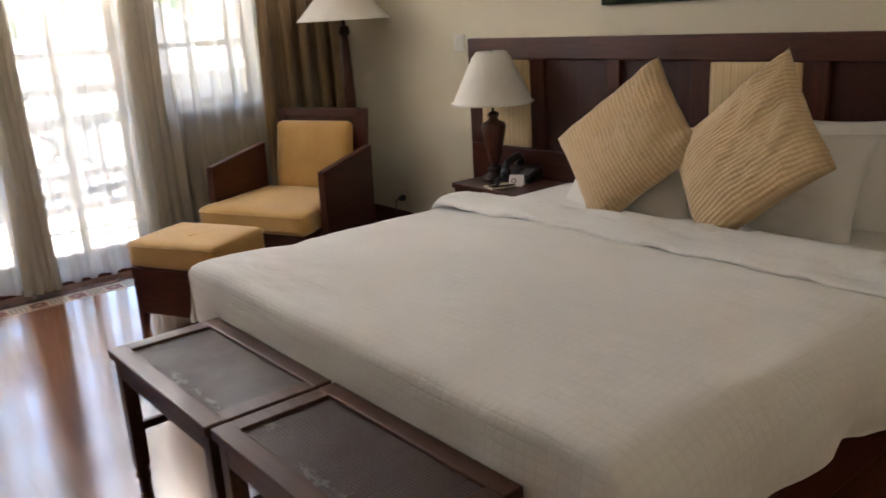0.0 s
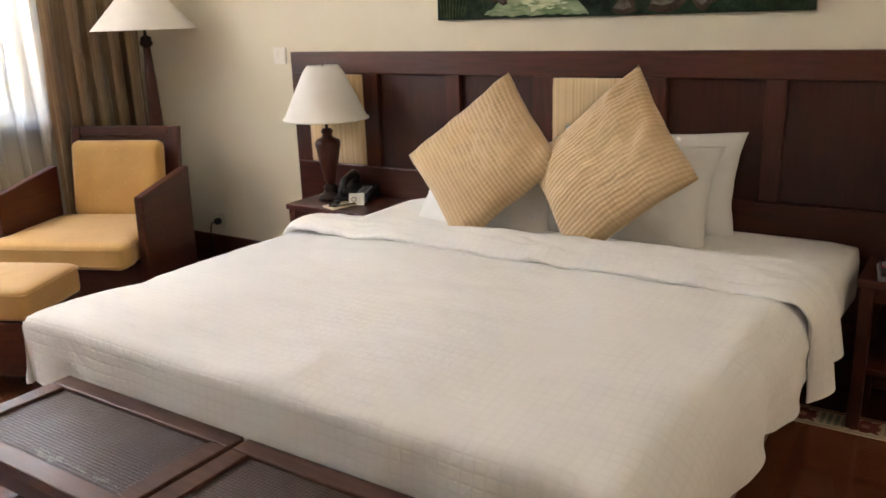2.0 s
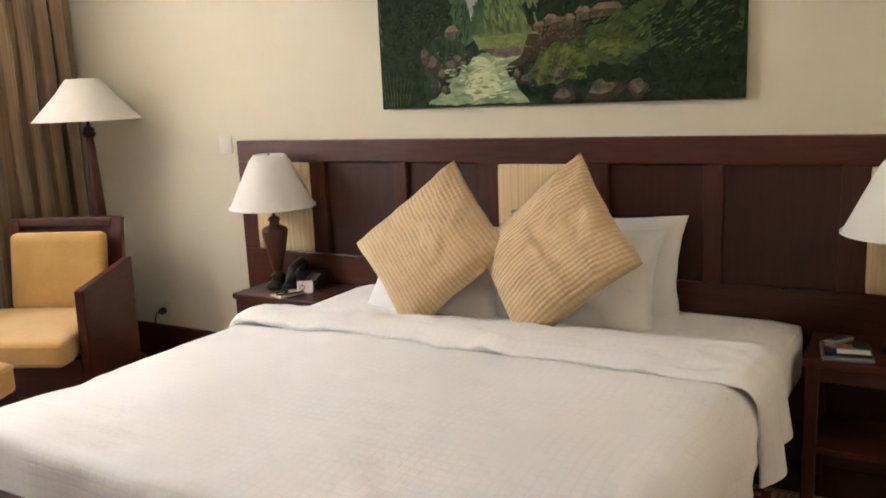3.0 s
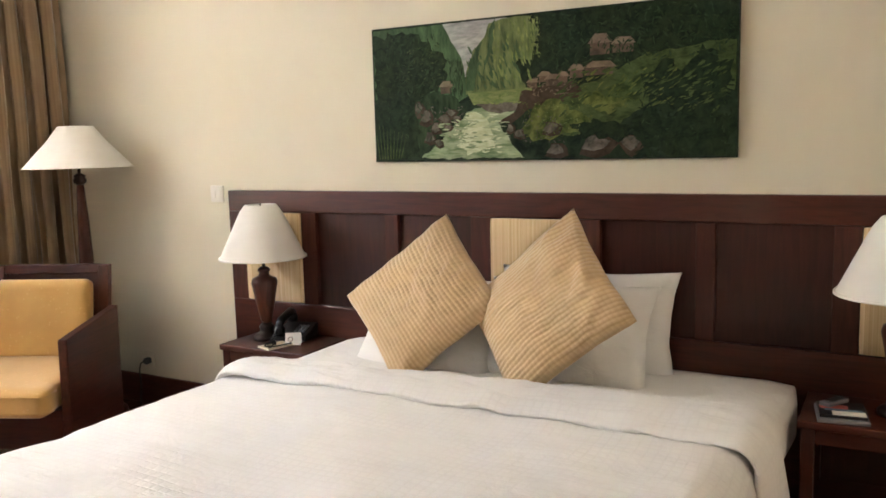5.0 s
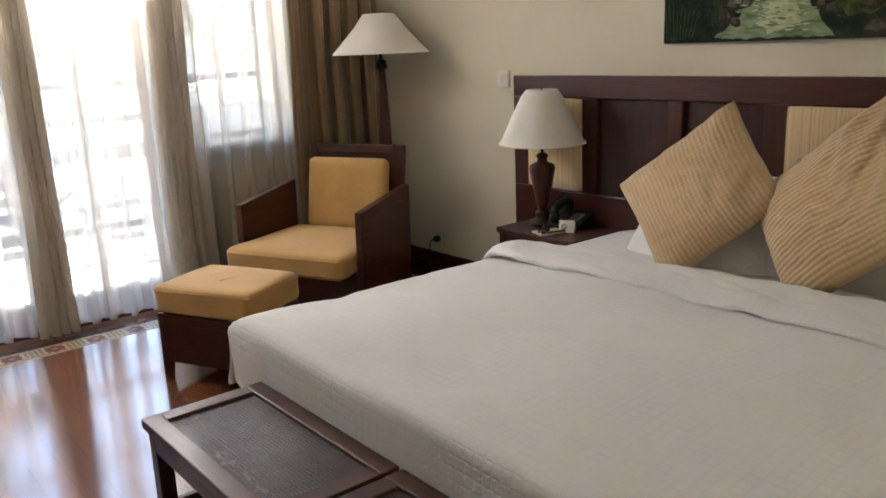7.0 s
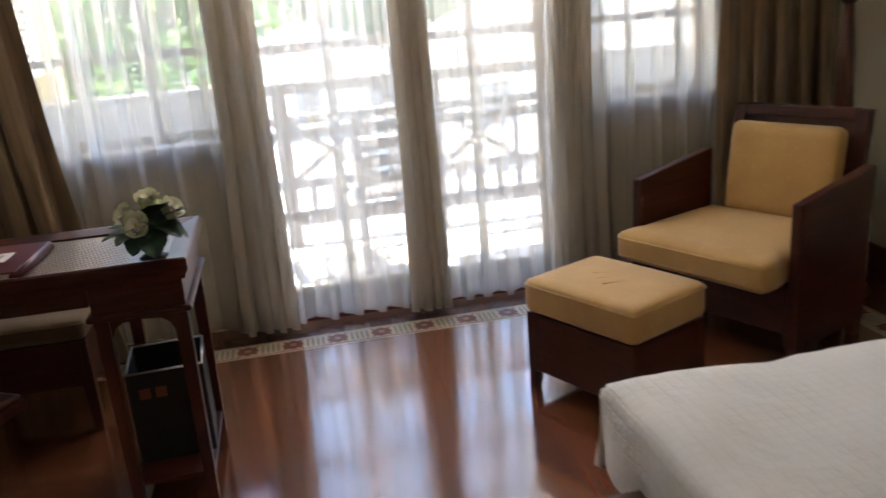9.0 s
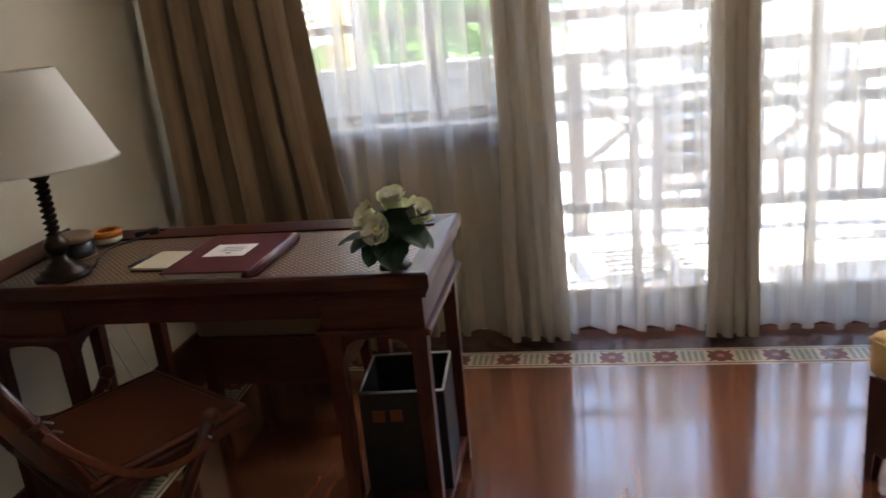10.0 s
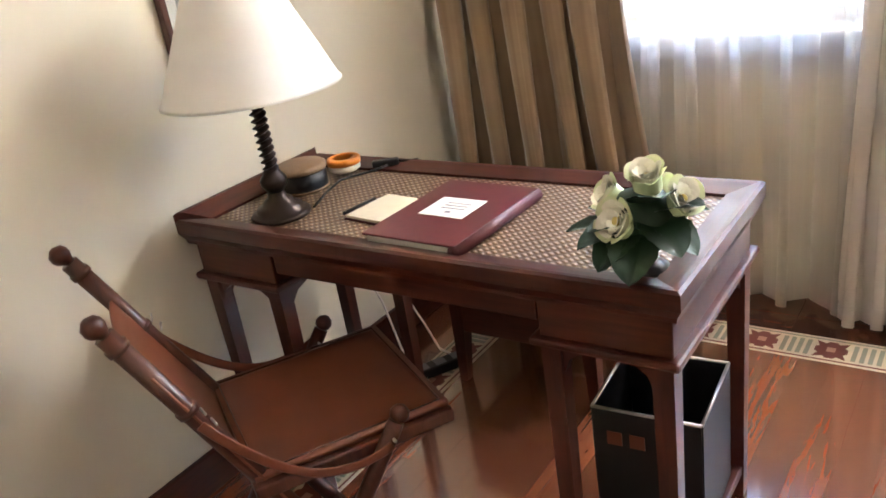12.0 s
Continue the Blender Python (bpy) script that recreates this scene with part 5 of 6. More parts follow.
    part("apron", box(-0.850, -0.178, y1 - 0.048, y1 - 0.028, 0.640, 0.7115, 0.003), WOOD_X, d)
    return d


desk()

LACQUER = plain("black_lacquer", (0.006, 0.006, 0.007), 0.5)
basket = thing("waste_basket", pose(-0.052, 3.780, 0.0845, 0, 0, 4), "black square waste basket with a steel rim under the desk", "basket")
bw, bd, bh = 0.112, 0.118, 0.300
for s in (-1, 1):
    part("side", box(s * bw - 0.003, s * bw + 0.003, -bd, bd, 0, bh, 0.001), LACQUER, basket)
    part("side", box(-bw, bw, s * bd - 0.003, s * bd + 0.003, 0, bh, 0.001), LACQUER, basket)
    part("rim", tube([(s * bw, -bd, bh), (s * bw, bd, bh)], 0.004, 6), METAL, basket)
    part("rim", tube([(-bw, s * bd, bh), (bw, s * bd, bh)], 0.004, 6), METAL, basket)
part("bottom", box(-bw, bw, -bd, bd, 0, 0.006, 0), LACQUER, basket)
for x in (-0.066, -0.018):
    part("inset_square", box(x - 0.016, x + 0.016, -bd - 0.0045, -bd - 0.0032, bh - 0.085, bh - 0.052, 0), LEATHER, basket, "brown inset square")


def desk_lamp():
    l = thing("desk_lamp", pose(-0.905, 3.618, 0.7575), "twisted dark bronze desk lamp with a cream cone shade", "lamp")
    part("base", lathe([(0.070, 0), (0.072, 0.007), (0.066, 0.012), (0.056, 0.015), (0.054, 0.024), (0.040, 0.030), (0.034, 0.040), (0.022, 0.048), (0.020, 0.062)]), BRONZE, l)
    part("knop", lathe([(0.018, 0.060), (0.030, 0.078), (0.032, 0.092), (0.020, 0.108), (0.016, 0.116)]), BRONZE, l)
    n, bm = 90, bmesh.new()
    seg, rings = 14, []
    for i in range(n + 1):
        z = 0.114 + 0.166 * i / n
        rings.append([bm.verts.new(((0.0150 + 0.005 * math.cos(2 * (a - i * 0.36))) * math.cos(a), (0.0150 + 0.005 * math.cos(2 * (a - i * 0.36))) * math.sin(a), z)) for a in (2 * math.pi * k / seg for k in range(seg))])
    for a, b in zip(rings, rings[1:]):
        for k in range(seg):
            bm.faces.new((a[k], a[(k + 1) % seg], b[(k + 1) % seg], b[k]))
    part("twisted_stem", finish(bm, True), BRONZE, l, "barley-twist bronze stem")
    part("socket", lathe([(0.016, 0.278), (0.020, 0.285), (0.016, 0.33), (0.008, 0.34), (0.006, 0.53)], 12), BRONZE, l)
    part("collar", lathe([(0.022, 0.262), (0.026, 0.27), (0.018, 0.282)], 14), BRONZE, l)
    part("shade", shell_lathe([(0.204, 0.300), (0.197, 0.307), (0.163, 0.385), (0.128, 0.46), (0.094, 0.535)], 0.004), SHADE, l, "cream fabric cone shade")
    for a in range(3):
        part("shade_spoke", tube([(0, 0, 0.515), (0.096 * math.cos(2.1 * a), 0.096 * math.sin(2.1 * a), 0.530)], 0.002, 6), BRONZE, l)
    part("cord", tube([(0.06, 0.05, 0.006), (0.02, 0.14, 0.006), (0.0, 0.22, 0.008), (0.06, 0.30, 0.012), (0.07, 0.33, 0.014)], 0.003, 6), BLACK, l)


desk_lamp()

TAN = plain("tan_cane_lid", (0.24, 0.15, 0.08), 0.6, 0, 0, 0.2, 60)
ORANGE = plain("orange_plastic", (0.75, 0.24, 0.02), 0.4)
tin = thing("round_box", pose(-0.985, 3.785, 0.758), "small round black box with a woven tan lid", "box")
part("body", lathe([(0.062, 0), (0.064, 0.004), (0.064, 0.052)], 32), BLACK, tin)
part("lid", lathe([(0.066, 0.049), (0.068, 0.053), (0.067, 0.061), (0.060, 0.066), (0.02, 0.069)], 32), TAN, tin)
part("foot_ring", lathe([(0.066, 0.0), (0.066, 0.006)], 32), TAN, tin)
tape = thing("ashtray", pose(-0.945, 3.905, 0.766), "small white dish with orange plastic rim", "dish")
part("dish", lathe([(0.034, 0), (0.042, 0.006), (0.042, 0.020)], 24), WHITE_PL, tape)
part("rim", shell_lathe([(0.045, 0.020), (0.045, 0.034), (0.040, 0.036)], 0.014, 24), ORANGE, tape)
plug = thing("cable_plug", pose(-0.845, 3.955, 0.766, 0, 0, 30), "black cable plug lying on the desk edge", "plug")
part("body", box(-0.035, 0.035, -0.012, 0.012, 0, 0.018, 0.004), BLACK, plug)
part("lead", tube([(0.034, 0, 0.01), (0.06, 0.0, 0.006), (0.085, 0.01, 0.005)], 0.004, 6), BLACK, plug)

folder = thing("leather_folder", pose(-0.455, 3.682, 0.7575, 0, 0, -2), "closed maroon leather folder with a white label", "folder")
part("cover", box(-0.118, 0.118, -0.160, 0.160, 0.024, 0.029, 0.002), MAROON, folder)
part("cover", box(-0.118, 0.118, -0.160, 0.160, 0.0, 0.004, 0.001), MAROON, folder)
part("pages", box(-0.112, 0.108, -0.152, 0.152, 0.0045, 0.0235, 0), WHITE_PAPER, folder)
part("spine", tube([(0.113, -0.160, 0.0145), (0.113, 0.160, 0.0145)], 0.0145, 12), MAROON, folder)
label = part("paper_label", box(-0.062, 0.052, -0.040, 0.060, 0.0292, 0.0300, 0), WHITE_PAPER, folder, "white paper label")
for i in range(3):
    part("print_line", box(-0.030, 0.030, 0.030 - 0.014 * i, 0.033 - 0.014 * i, 0.0301, 0.0305, 0), GREY_BOARD, label)
part("print_mark", box(-0.008, 0.006, -0.020, -0.012, 0.0301, 0.0305, 0), GREY_BOARD, label)
memo = thing("memo_pad", pose(-0.655, 3.700, 0.7575, 0, 0, -6), "cream memo pad with a pen on the desk", "notepad")
part("pad", box(-0.055, 0.055, -0.070, 0.070, 0.004, 0.010, 0.001), PAPER, memo)
part("backing", box(-0.058, 0.058, -0.073, 0.073, 0, 0.0038, 0), MAROON, memo)
part("pen", tube([(-0.062, -0.07, 0.013), (-0.060, 0.03, 0.013)], 0.004, 8), BLACK, memo)


# ---- the roses ----
ROSE = plain("cream_rose_petal", (0.82, 0.81, 0.64), 0.55, 0, 0, 0.1, 40)
ROSE_G = plain("greenish_petal", (0.68, 0.74, 0.44), 0.55, 0, 0, 0.12, 40)
HEART = plain("yellow_rose_heart", (0.80, 0.66, 0.24), 0.55, 0, 0, 0.1, 40)
LEAF_D = plain("dark_green_leaf", (0.012, 0.038, 0.014), 0.52, 0, 0.0, 0.4, 60)


def petal(r, h, wide, curl, at, lean_out, seed):
    """One rose petal standing on a ring of radius at."""

    def f(u, v):
        a = (u - 0.5) * wide
        w = 1 - 0.35 * v ** 3
        rad = at + lean_out * v * v + curl * max(0.0, v - 0.7) ** 2
        z = h * v * (1 - 0.20 * (2 * (u - 0.5)) ** 2 * v) + 0.002 * noise.noise((u * 4 + seed, v * 4, seed))
        return (rad * math.cos(a * w), rad * math.sin(a * w), z)

    return sheet(8, 7, f)


def rose(parent, m, size, n0):
    head = part("rose", lathe([(0.004, -0.010), (0.012, 0.0), (0.016, 0.006)], 10), LEAF_D, parent, "cream rose in full bloom")
    head.matrix_basis = m @ Matrix.Diagonal((size, size, size, 1))
    part("bud", lathe([(0.010, 0.0), (0.013, 0.012), (0.011, 0.026), (0.004, 0.033)], 12), HEART, head)
    rings = [(3, 0.009, 0.044, 3.2, -0.002, ROSE), (3, 0.014, 0.047, 2.9, -0.001, ROSE), (3, 0.019, 0.049, 2.7, 0.000, ROSE), (3, 0.025, 0.050, 2.5, 0.002, ROSE), (4, 0.030, 0.046, 2.0, 0.006, ROSE_G)]
    for k, (n, at, h, wide, out, mt) in enumerate(rings):
        for i in range(n):
            bm = petal(0.03, h, wide, 0.09, at, out, n0 + 7 * k + i)
            part("petal", moved(bm, pose(0, 0, 0, 0, 0, 360 * i / n + 33 * k + n0)), mt, head)
    return head


def leaf_mesh(l, w, seed):
    def f(u, v):
        t = u
        half = w * math.sin(math.pi * min(1, t ** 0.8)) ** 0.6 * (1 + 0.06 * math.sin(t * 40))
        y = (2 * v - 1) * half
        return (l * t, y, 0.25 * abs(y) - 0.16 * l * t * t + 0.003 * noise.noise((t * 8, v * 5, seed)))

    return sheet(14, 8, f)


roses = thing("rose_arrangement", pose(0.006, 3.585, 0.7575) @ Matrix.Diagonal((0.86, 0.86, 1.0, 1)), "cream roses with dark green leaves in a black footed bowl", "flowers")
part("bowl", lathe([(0.046, 0), (0.048, 0.006), (0.030, 0.016), (0.016, 0.028), (0.022, 0.038), (0.044, 0.050), (0.054, 0.066), (0.048, 0.070)]), BLACK, roses)
part("foliage_core", lathe([(0.040, 0.068), (0.062, 0.085), (0.066, 0.110), (0.045, 0.138), (0.012, 0.145)], 14), LEAF_D, roses)
rose(roses, pose(-0.020, -0.056, 0.102, 60, 0, -8), 0.92, 3)
rose(roses, pose(0.010, 0.010, 0.145, 18, 0, 0), 0.92, 40)
rose(roses, pose(-0.060, 0.018, 0.115, 30, -42, 0), 0.84, 80)
rose(roses, pose(0.066, 0.014, 0.118, 22, 42, 0), 0.88, 130)
rose(roses, pose(0.020, 0.062, 0.112, -48, 12, 0), 0.75, 170)
for i, (az, el, l, w, z) in enumerate(((-120, 15, 0.105, 0.034, 0.092), (-80, -18, 0.135, 0.052, 0.092), (-40, -10, 0.118, 0.050, 0.106), (-18, -16, 0.110, 0.044, 0.100), (-10, 25, 0.11, 0.036, 0.105), (25, 15, 0.10, 0.035, 0.09), (70, 10, 0.10, 0.035, 0.09), (120, 10, 0.10, 0.035, 0.09), (165, 10, 0.11, 0.036, 0.09), (200, 5, 0.125, 0.036, 0.085), (232, 0, 0.12, 0.040, 0.09), (-52, 34, 0.11, 0.046, 0.122), (-108, -14, 0.12, 0.046, 0.088))):
    part("leaf", leaf_mesh(l, w, i), LEAF_D, roses).matrix_basis = pose(0.025 * math.cos(radians(az)), 0.025 * math.sin(radians(az)), z, 0, -el, az)


# ---- the desk chair ----
def desk_chair():
    """Folding chair with crossed rails; the front is local -y."""
    c = thing("folding_chair", pose(-0.682, 3.395, 0, 0, 0, 150), "folding wooden campaign chair with brown leather seat and strap arms", "chair")
    for s in (-1, 1):
        x = s * 0.185
        lift = 0.0 if s > 0 else 1.0
        top, foot = Vector((x, 0.384 - 0.032 * lift, 0.828 - 0.016 * lift)), Vector((x, -0.03, 0.0))
        d = (foot - top).normalized()
        post = part("back_post", tube([top + d * k for k in (0.0, 0.25, 0.5, 0.75, (foot - top).length)], 0.019, 12), CHAIR_WOOD, c)
        for k in (0.030, 0.205):
            part("turned_ring", tube([top + d * (k - 0.006), top + d * (k + 0.006)], 0.0225, 12), CHAIR_WOOD, post)
        bm = lathe([(0.009, -0.018), (0.013, -0.010), (0.020, 0.0), (0.0215, 0.009), (0.018, 0.020), (0.006, 0.028)], 16)
        part("knob", moved(bm, Matrix.Translation(top - d * 0.016) @ pose(0, 0, 0, -36, 0, 0)), CHAIR_WOOD, post)
        xf = s * 0.236
        ft, ff = Vector((xf, -0.095, 0.470)), Vector((xf, 0.22, 0.0))
        e = (ff - ft).normalized()
        front = part("front_post", tube([ft, ft + e * 0.1, ft + e * 0.3, ff], 0.017, 12), CHAIR_WOOD, c)
        part("knob", moved(lathe([(0.008, -0.012), (0.018, -0.004), (0.021, 0.006), (0.016, 0.018), (0.005, 0.025)], 14), Matrix.Translation(ft - e * 0.012) @ pose(0, 0, 0, 36, 0, 0)), CHAIR_WOOD, front)
        part("buckle", tube([ft + e * 0.03 + Vector((-0.026, 0, 0)), ft + e * 0.03 + Vector((0.026, 0, 0))], 0.0035, 6), METAL, front)
        start, end = top + d * 0.235, ft + e * 0.04
        for k in (0.215, 0.245):
            part("buckle_pin", tube([top + d * k + Vector((s * 0.012, -0.018, 0.010)), top + d * k + Vector((s * 0.045, -0.022, 0.014))], 0.0026, 6), METAL, post)
        pts = []
        for k in range(15):
            t = k / 14
            p = start.lerp(end, t)
            p.z -= 0.085 * math.sin(math.pi * t) ** 0.9
            p.x = x * (1 - t) + xf * t + s * 0.022
            pts.append(p)
        part("arm_strap", tube(pts, 0.0105, 8, None, None, 0.18), LEATHER, c, "sagging brown leather arm strap")
        part("seat_rail", box(min(s * 0.19, s * 0.222), max(s * 0.19, s * 0.222), -0.225, 0.195, 0.405, 0.436, 0.005), CHAIR_WOOD, c)
    for y in (-0.210, 0.180):
        part("seat_rail", box(-0.189, 0.189, y - 0.014, y + 0.014, 0.405, 0.434, 0.005), CHAIR_WOOD, c)
    part("seat", sheet(16, 16, lambda u, v: (-0.205 + 0.41 * u, -0.222 + 0.41 * v, 0.449 - 0.008 * math.sin(math.pi * u) * math.sin(math.pi * v)), 0.012), LEATHER, c, "brown leather sling seat")
    part("seat_seam", tube([(-0.192, -0.208, 0.4495), (0.192, -0.208, 0.4495), (0.192, 0.176, 0.4495), (-0.192, 0.176, 0.4495), (-0.192, -0.208, 0.4495)], 0.0022, 5), CHAIR_WOOD, c)

    def back(u, v):
        k = 0.10 + 0.44 * v
        p = Vector((0, 0.352 + 0.032 * u, 0.812 + 0.016 * u)).lerp(Vector((0, -0.03, 0.0)), k)
        return (-0.205 + 0.41 * u, p.y + 0.022 * math.sin(math.pi * u) - 0.014, p.z - 0.012)

    part("back_sling", sheet(18, 8, back, 0.006), LEATHER, c, "brown leather back sling")
    for y, z in ((-0.02, 0.03), (0.205, 0.03)):
        part("foot_rail", tube([(-0.205, y, z), (0.205, y, z)], 0.012, 10), CHAIR_WOOD, c)
    return c


desk_chair()


mirror = thing("framed_picture", pose(DX, 3.785, 1.290, 0, 0, 0), "glazed picture in a thin reddish wood frame on the wall", "picture")
for a, b, z0, z1 in ((-0.140, -0.122, -0.185, 0.185), (0.122, 0.140, -0.185, 0.185), (-0.122, 0.122, -0.185, -0.167), (-0.122, 0.122, 0.167, 0.185)):
    part("frame_rail", box(0.001, 0.024, a, b, z0, z1, 0.003), CHAIR_WOOD, mirror)
part("mount", box(0.002, 0.010, -0.122, 0.122, -0.167, 0.167, 0), WHITE_PAPER, mirror)
part("print", box(0.0102, 0.0115, -0.085, 0.085, -0.11, 0.12, 0), paint_mat("grey_print", (0.18, 0.20, 0.21), (0.55, 0.54, 0.50), 5), mirror)
part("pane", box(0.013, 0.015, -0.122, 0.122, -0.167, 0.167, 0), CLEAR, mirror).visible_shadow = False

cable = thing("white_cable", pose(DX, 4.0, 0), "thin white cables hanging behind the desk to the floor", "cable")
part("lead", tube([(0.02, 0.10, 0.42), (0.03, 0.12, 0.36), (0.06, 0.16, 0.20), (0.12, 0.14, 0.05), (0.22, 0.10, 0.008), (0.34, 0.02, 0.006)], 0.004, 6), WHITE_PL, cable)
part("lead", tube([(0.02, 0.22, 0.40), (0.05, 0.26, 0.22), (0.10, 0.30, 0.06), (0.20, 0.24, 0.008), (0.30, 0.22, 0.006)], 0.004, 6), WHITE_PL, cable)
strip = thing("power_strip", pose(-0.93, 4.14, 0, 0, 0, 60), "dark power strip on the floor beneath the desk", "power strip")
part("case", box(-0.10, 0.10, -0.025, 0.025, 0, 0.035, 0.005), BLACK, strip)
for x in (-0.06, 0.0, 0.06):
    part("outlet", box(x - 0.018, x + 0.018, -0.018, 0.018, 0.0352, 0.037, 0), GREY_BOARD, strip)

# made-up ceiling fixture to go with the added south fill lamp
fixture = thing("ceiling_lamp", pose(1.75, -1.15, CH), "round warm ceiling lamp added out of view as fill light", "lamp")
part("canopy", lathe([(0.15, -0.030), (0.15, 0.0)], 28), WHITE_PL, fixture)
GLOW = plain("fill_diffuser", (0.8, 0.7, 0.5), 0.6)
GLOW.node_tree.nodes["Principled BSDF"].inputs["Emission Color"].default_value = (1.0, 0.84, 0.60, 1)
GLOW.node_tree.nodes["Principled BSDF"].inputs["Emission Strength"].default_value = 1.0
part("diffuser", lathe([(0.03, -0.085), (0.10, -0.070), (0.14, -0.031)], 28), GLOW, fixture, "frosted lit bowl of the added fill lamp")

# ---- outside ----
solid("ground", box(-400, 400, 5.2, 600, -3.4, -3.2, 0), GRASS, "green lawn reaching far beyond the balcony", "ground", kind="structure")
solid("courtyard", box(-60, 60, 6.7, 46.0, -3.2, -3.17, 0), STONE, "pale sunlit courtyard paving below the balcony", "courtyard", kind="structure")
solid("balcony_floor", box(-2.6, 4.4, WY + T, 6.62, -0.22, -0.03, 0.01), STONE, "pale sunlit balcony paving", "balcony floor", kind="structure")

RAIL_MAT = plain("weathered_rail", (0.17, 0.15, 0.14), 0.6)
rail = thing("balcony_railing", pose(0, 6.40, 0), "weathered grey wooden balcony railing with crossed braces", "railing")
for z0, z1, d in ((0.93, 1.00, 0.05), (0.74, 0.79, 0.025), (0.34, 0.39, 0.025), (0.10, 0.15, 0.025)):
    part("rail", box(-2.5, 4.3, -d, d, z0, z1, 0.005), RAIL_MAT, rail)
for i in range(8):
    x = -2.45 + 0.95 * i
    part("post", box(x - 0.045, x + 0.045, -0.045, 0.045, -0.03, 0.93, 0.004), RAIL_MAT, rail)
    if i < 7:
        for s in (-1, 1):
            a, b = (0.08, 0.50)
            part("brace", moved(box(-0.30, 0.30, -0.018, 0.018, -0.018, 0.018, 0.003), Matrix.Translation((x + 0.29, 0, 0.565)) @ pose(0, 0, 0, 0, s * 36, 0)), RAIL_MAT, rail)
        for k in (0.54, 0.745):
            part("baluster", box(x + k - 0.015, x + k + 0.015, -0.015, 0.015, 0.39, 0.74, 0.002), RAIL_MAT, rail)
        for k in range(6):
            part("baluster", box(x + 0.125 + 0.135 * k, x + 0.162 + 0.135 * k, -0.016, 0.016, 0.15, 0.34, 0.002), RAIL_MAT, rail)

for x0, x1 in ((-2.5, 0.10), (2.15, 4.2)):
    solid("parapet_panel", box(x0, x1, 6.10, 6.16, -0.03, 1.035, 0.006), GREY_BOARD, "solid grey board screening the balcony edge", "parapet", "parapet panels")
for x in (-0.86, 3.55):
    solid("balcony_column", box(x - 0.08, x + 0.08, 6.20, 6.34, -0.03, 2.9, 0.008), YELLOW_PAINT, "square yellow painted balcony column", "column", "balcony columns")


def garden_chair(x, y, rz):
    c = thing("balcony_chair", pose(x, y, -0.03, 0, 0, rz), "dark slatted wooden chair on the balcony", "chair", "balcony furniture")
    for sx in (-0.23, 0.23):
        part("front_leg", box(sx - 0.02, sx + 0.02, -0.24, -0.20, 0, 0.62, 0.003), RAIL_MAT, c)
        part("back_leg", box(sx - 0.02, sx + 0.02, 0.20, 0.24, 0, 0.88, 0.003), RAIL_MAT, c)
        part("arm", box(sx - 0.03, sx + 0.03, -0.26, 0.20, 0.62, 0.645, 0.004), RAIL_MAT, c)
    for i in range(6):
        part("seat_slat", box(-0.21, 0.21, -0.235 + 0.075 * i, -0.18 + 0.075 * i, 0.41, 0.43, 0.003), RAIL_MAT, c)
    for i in range(4):
        part("back_slat", box(-0.21, 0.21, 0.205, 0.225, 0.50 + 0.095 * i, 0.56 + 0.095 * i, 0.003), RAIL_MAT, c)
    return c


garden_chair(0.96, 5.86, 190)


def gable_house(x, y, z, w, d, h, roof_h):
    g = thing("neighbour_house", pose(x, y, z), "pale house with gabled roof across the garden", "house")
    part("wall", box(-w / 2, w / 2, -d / 2, d / 2, 0, h, 0.02), WHITE_PAINT, g)
    part("roof", prism([(-w / 2 - 0.6, h + 0.002), (w / 2 + 0.6, h + 0.002), (0, h + roof_h)], -d / 2 - 0.5, d / 2 + 0.5, "y"), ROOF, g)
    for i in (-0.3, 0.0, 0.3):
        win = part("window", box(i * w - 0.5, i * w + 0.5, -d / 2 - 0.03, -d / 2 + 0.05, h * 0.4, h * 0.8, 0.01), GREY_BOARD, g)
        part("frame", box(i * w - 0.58, i * w + 0.58, -d / 2 - 0.045, -d / 2 - 0.031, h * 0.8, h * 0.8 + 0.1, 0), WHITE_PAINT, win)


gable_house(9.0, 27.0, -3.17, 9.0, 7.0, 3.0, 2.2)
gable_house(1.5, 36.0, -3.17, 9.0, 6.0, 2.6, 1.8)
BARK = plain("bark", (0.09, 0.065, 0.045), 0.9, 0, 0, 0.3, 12)


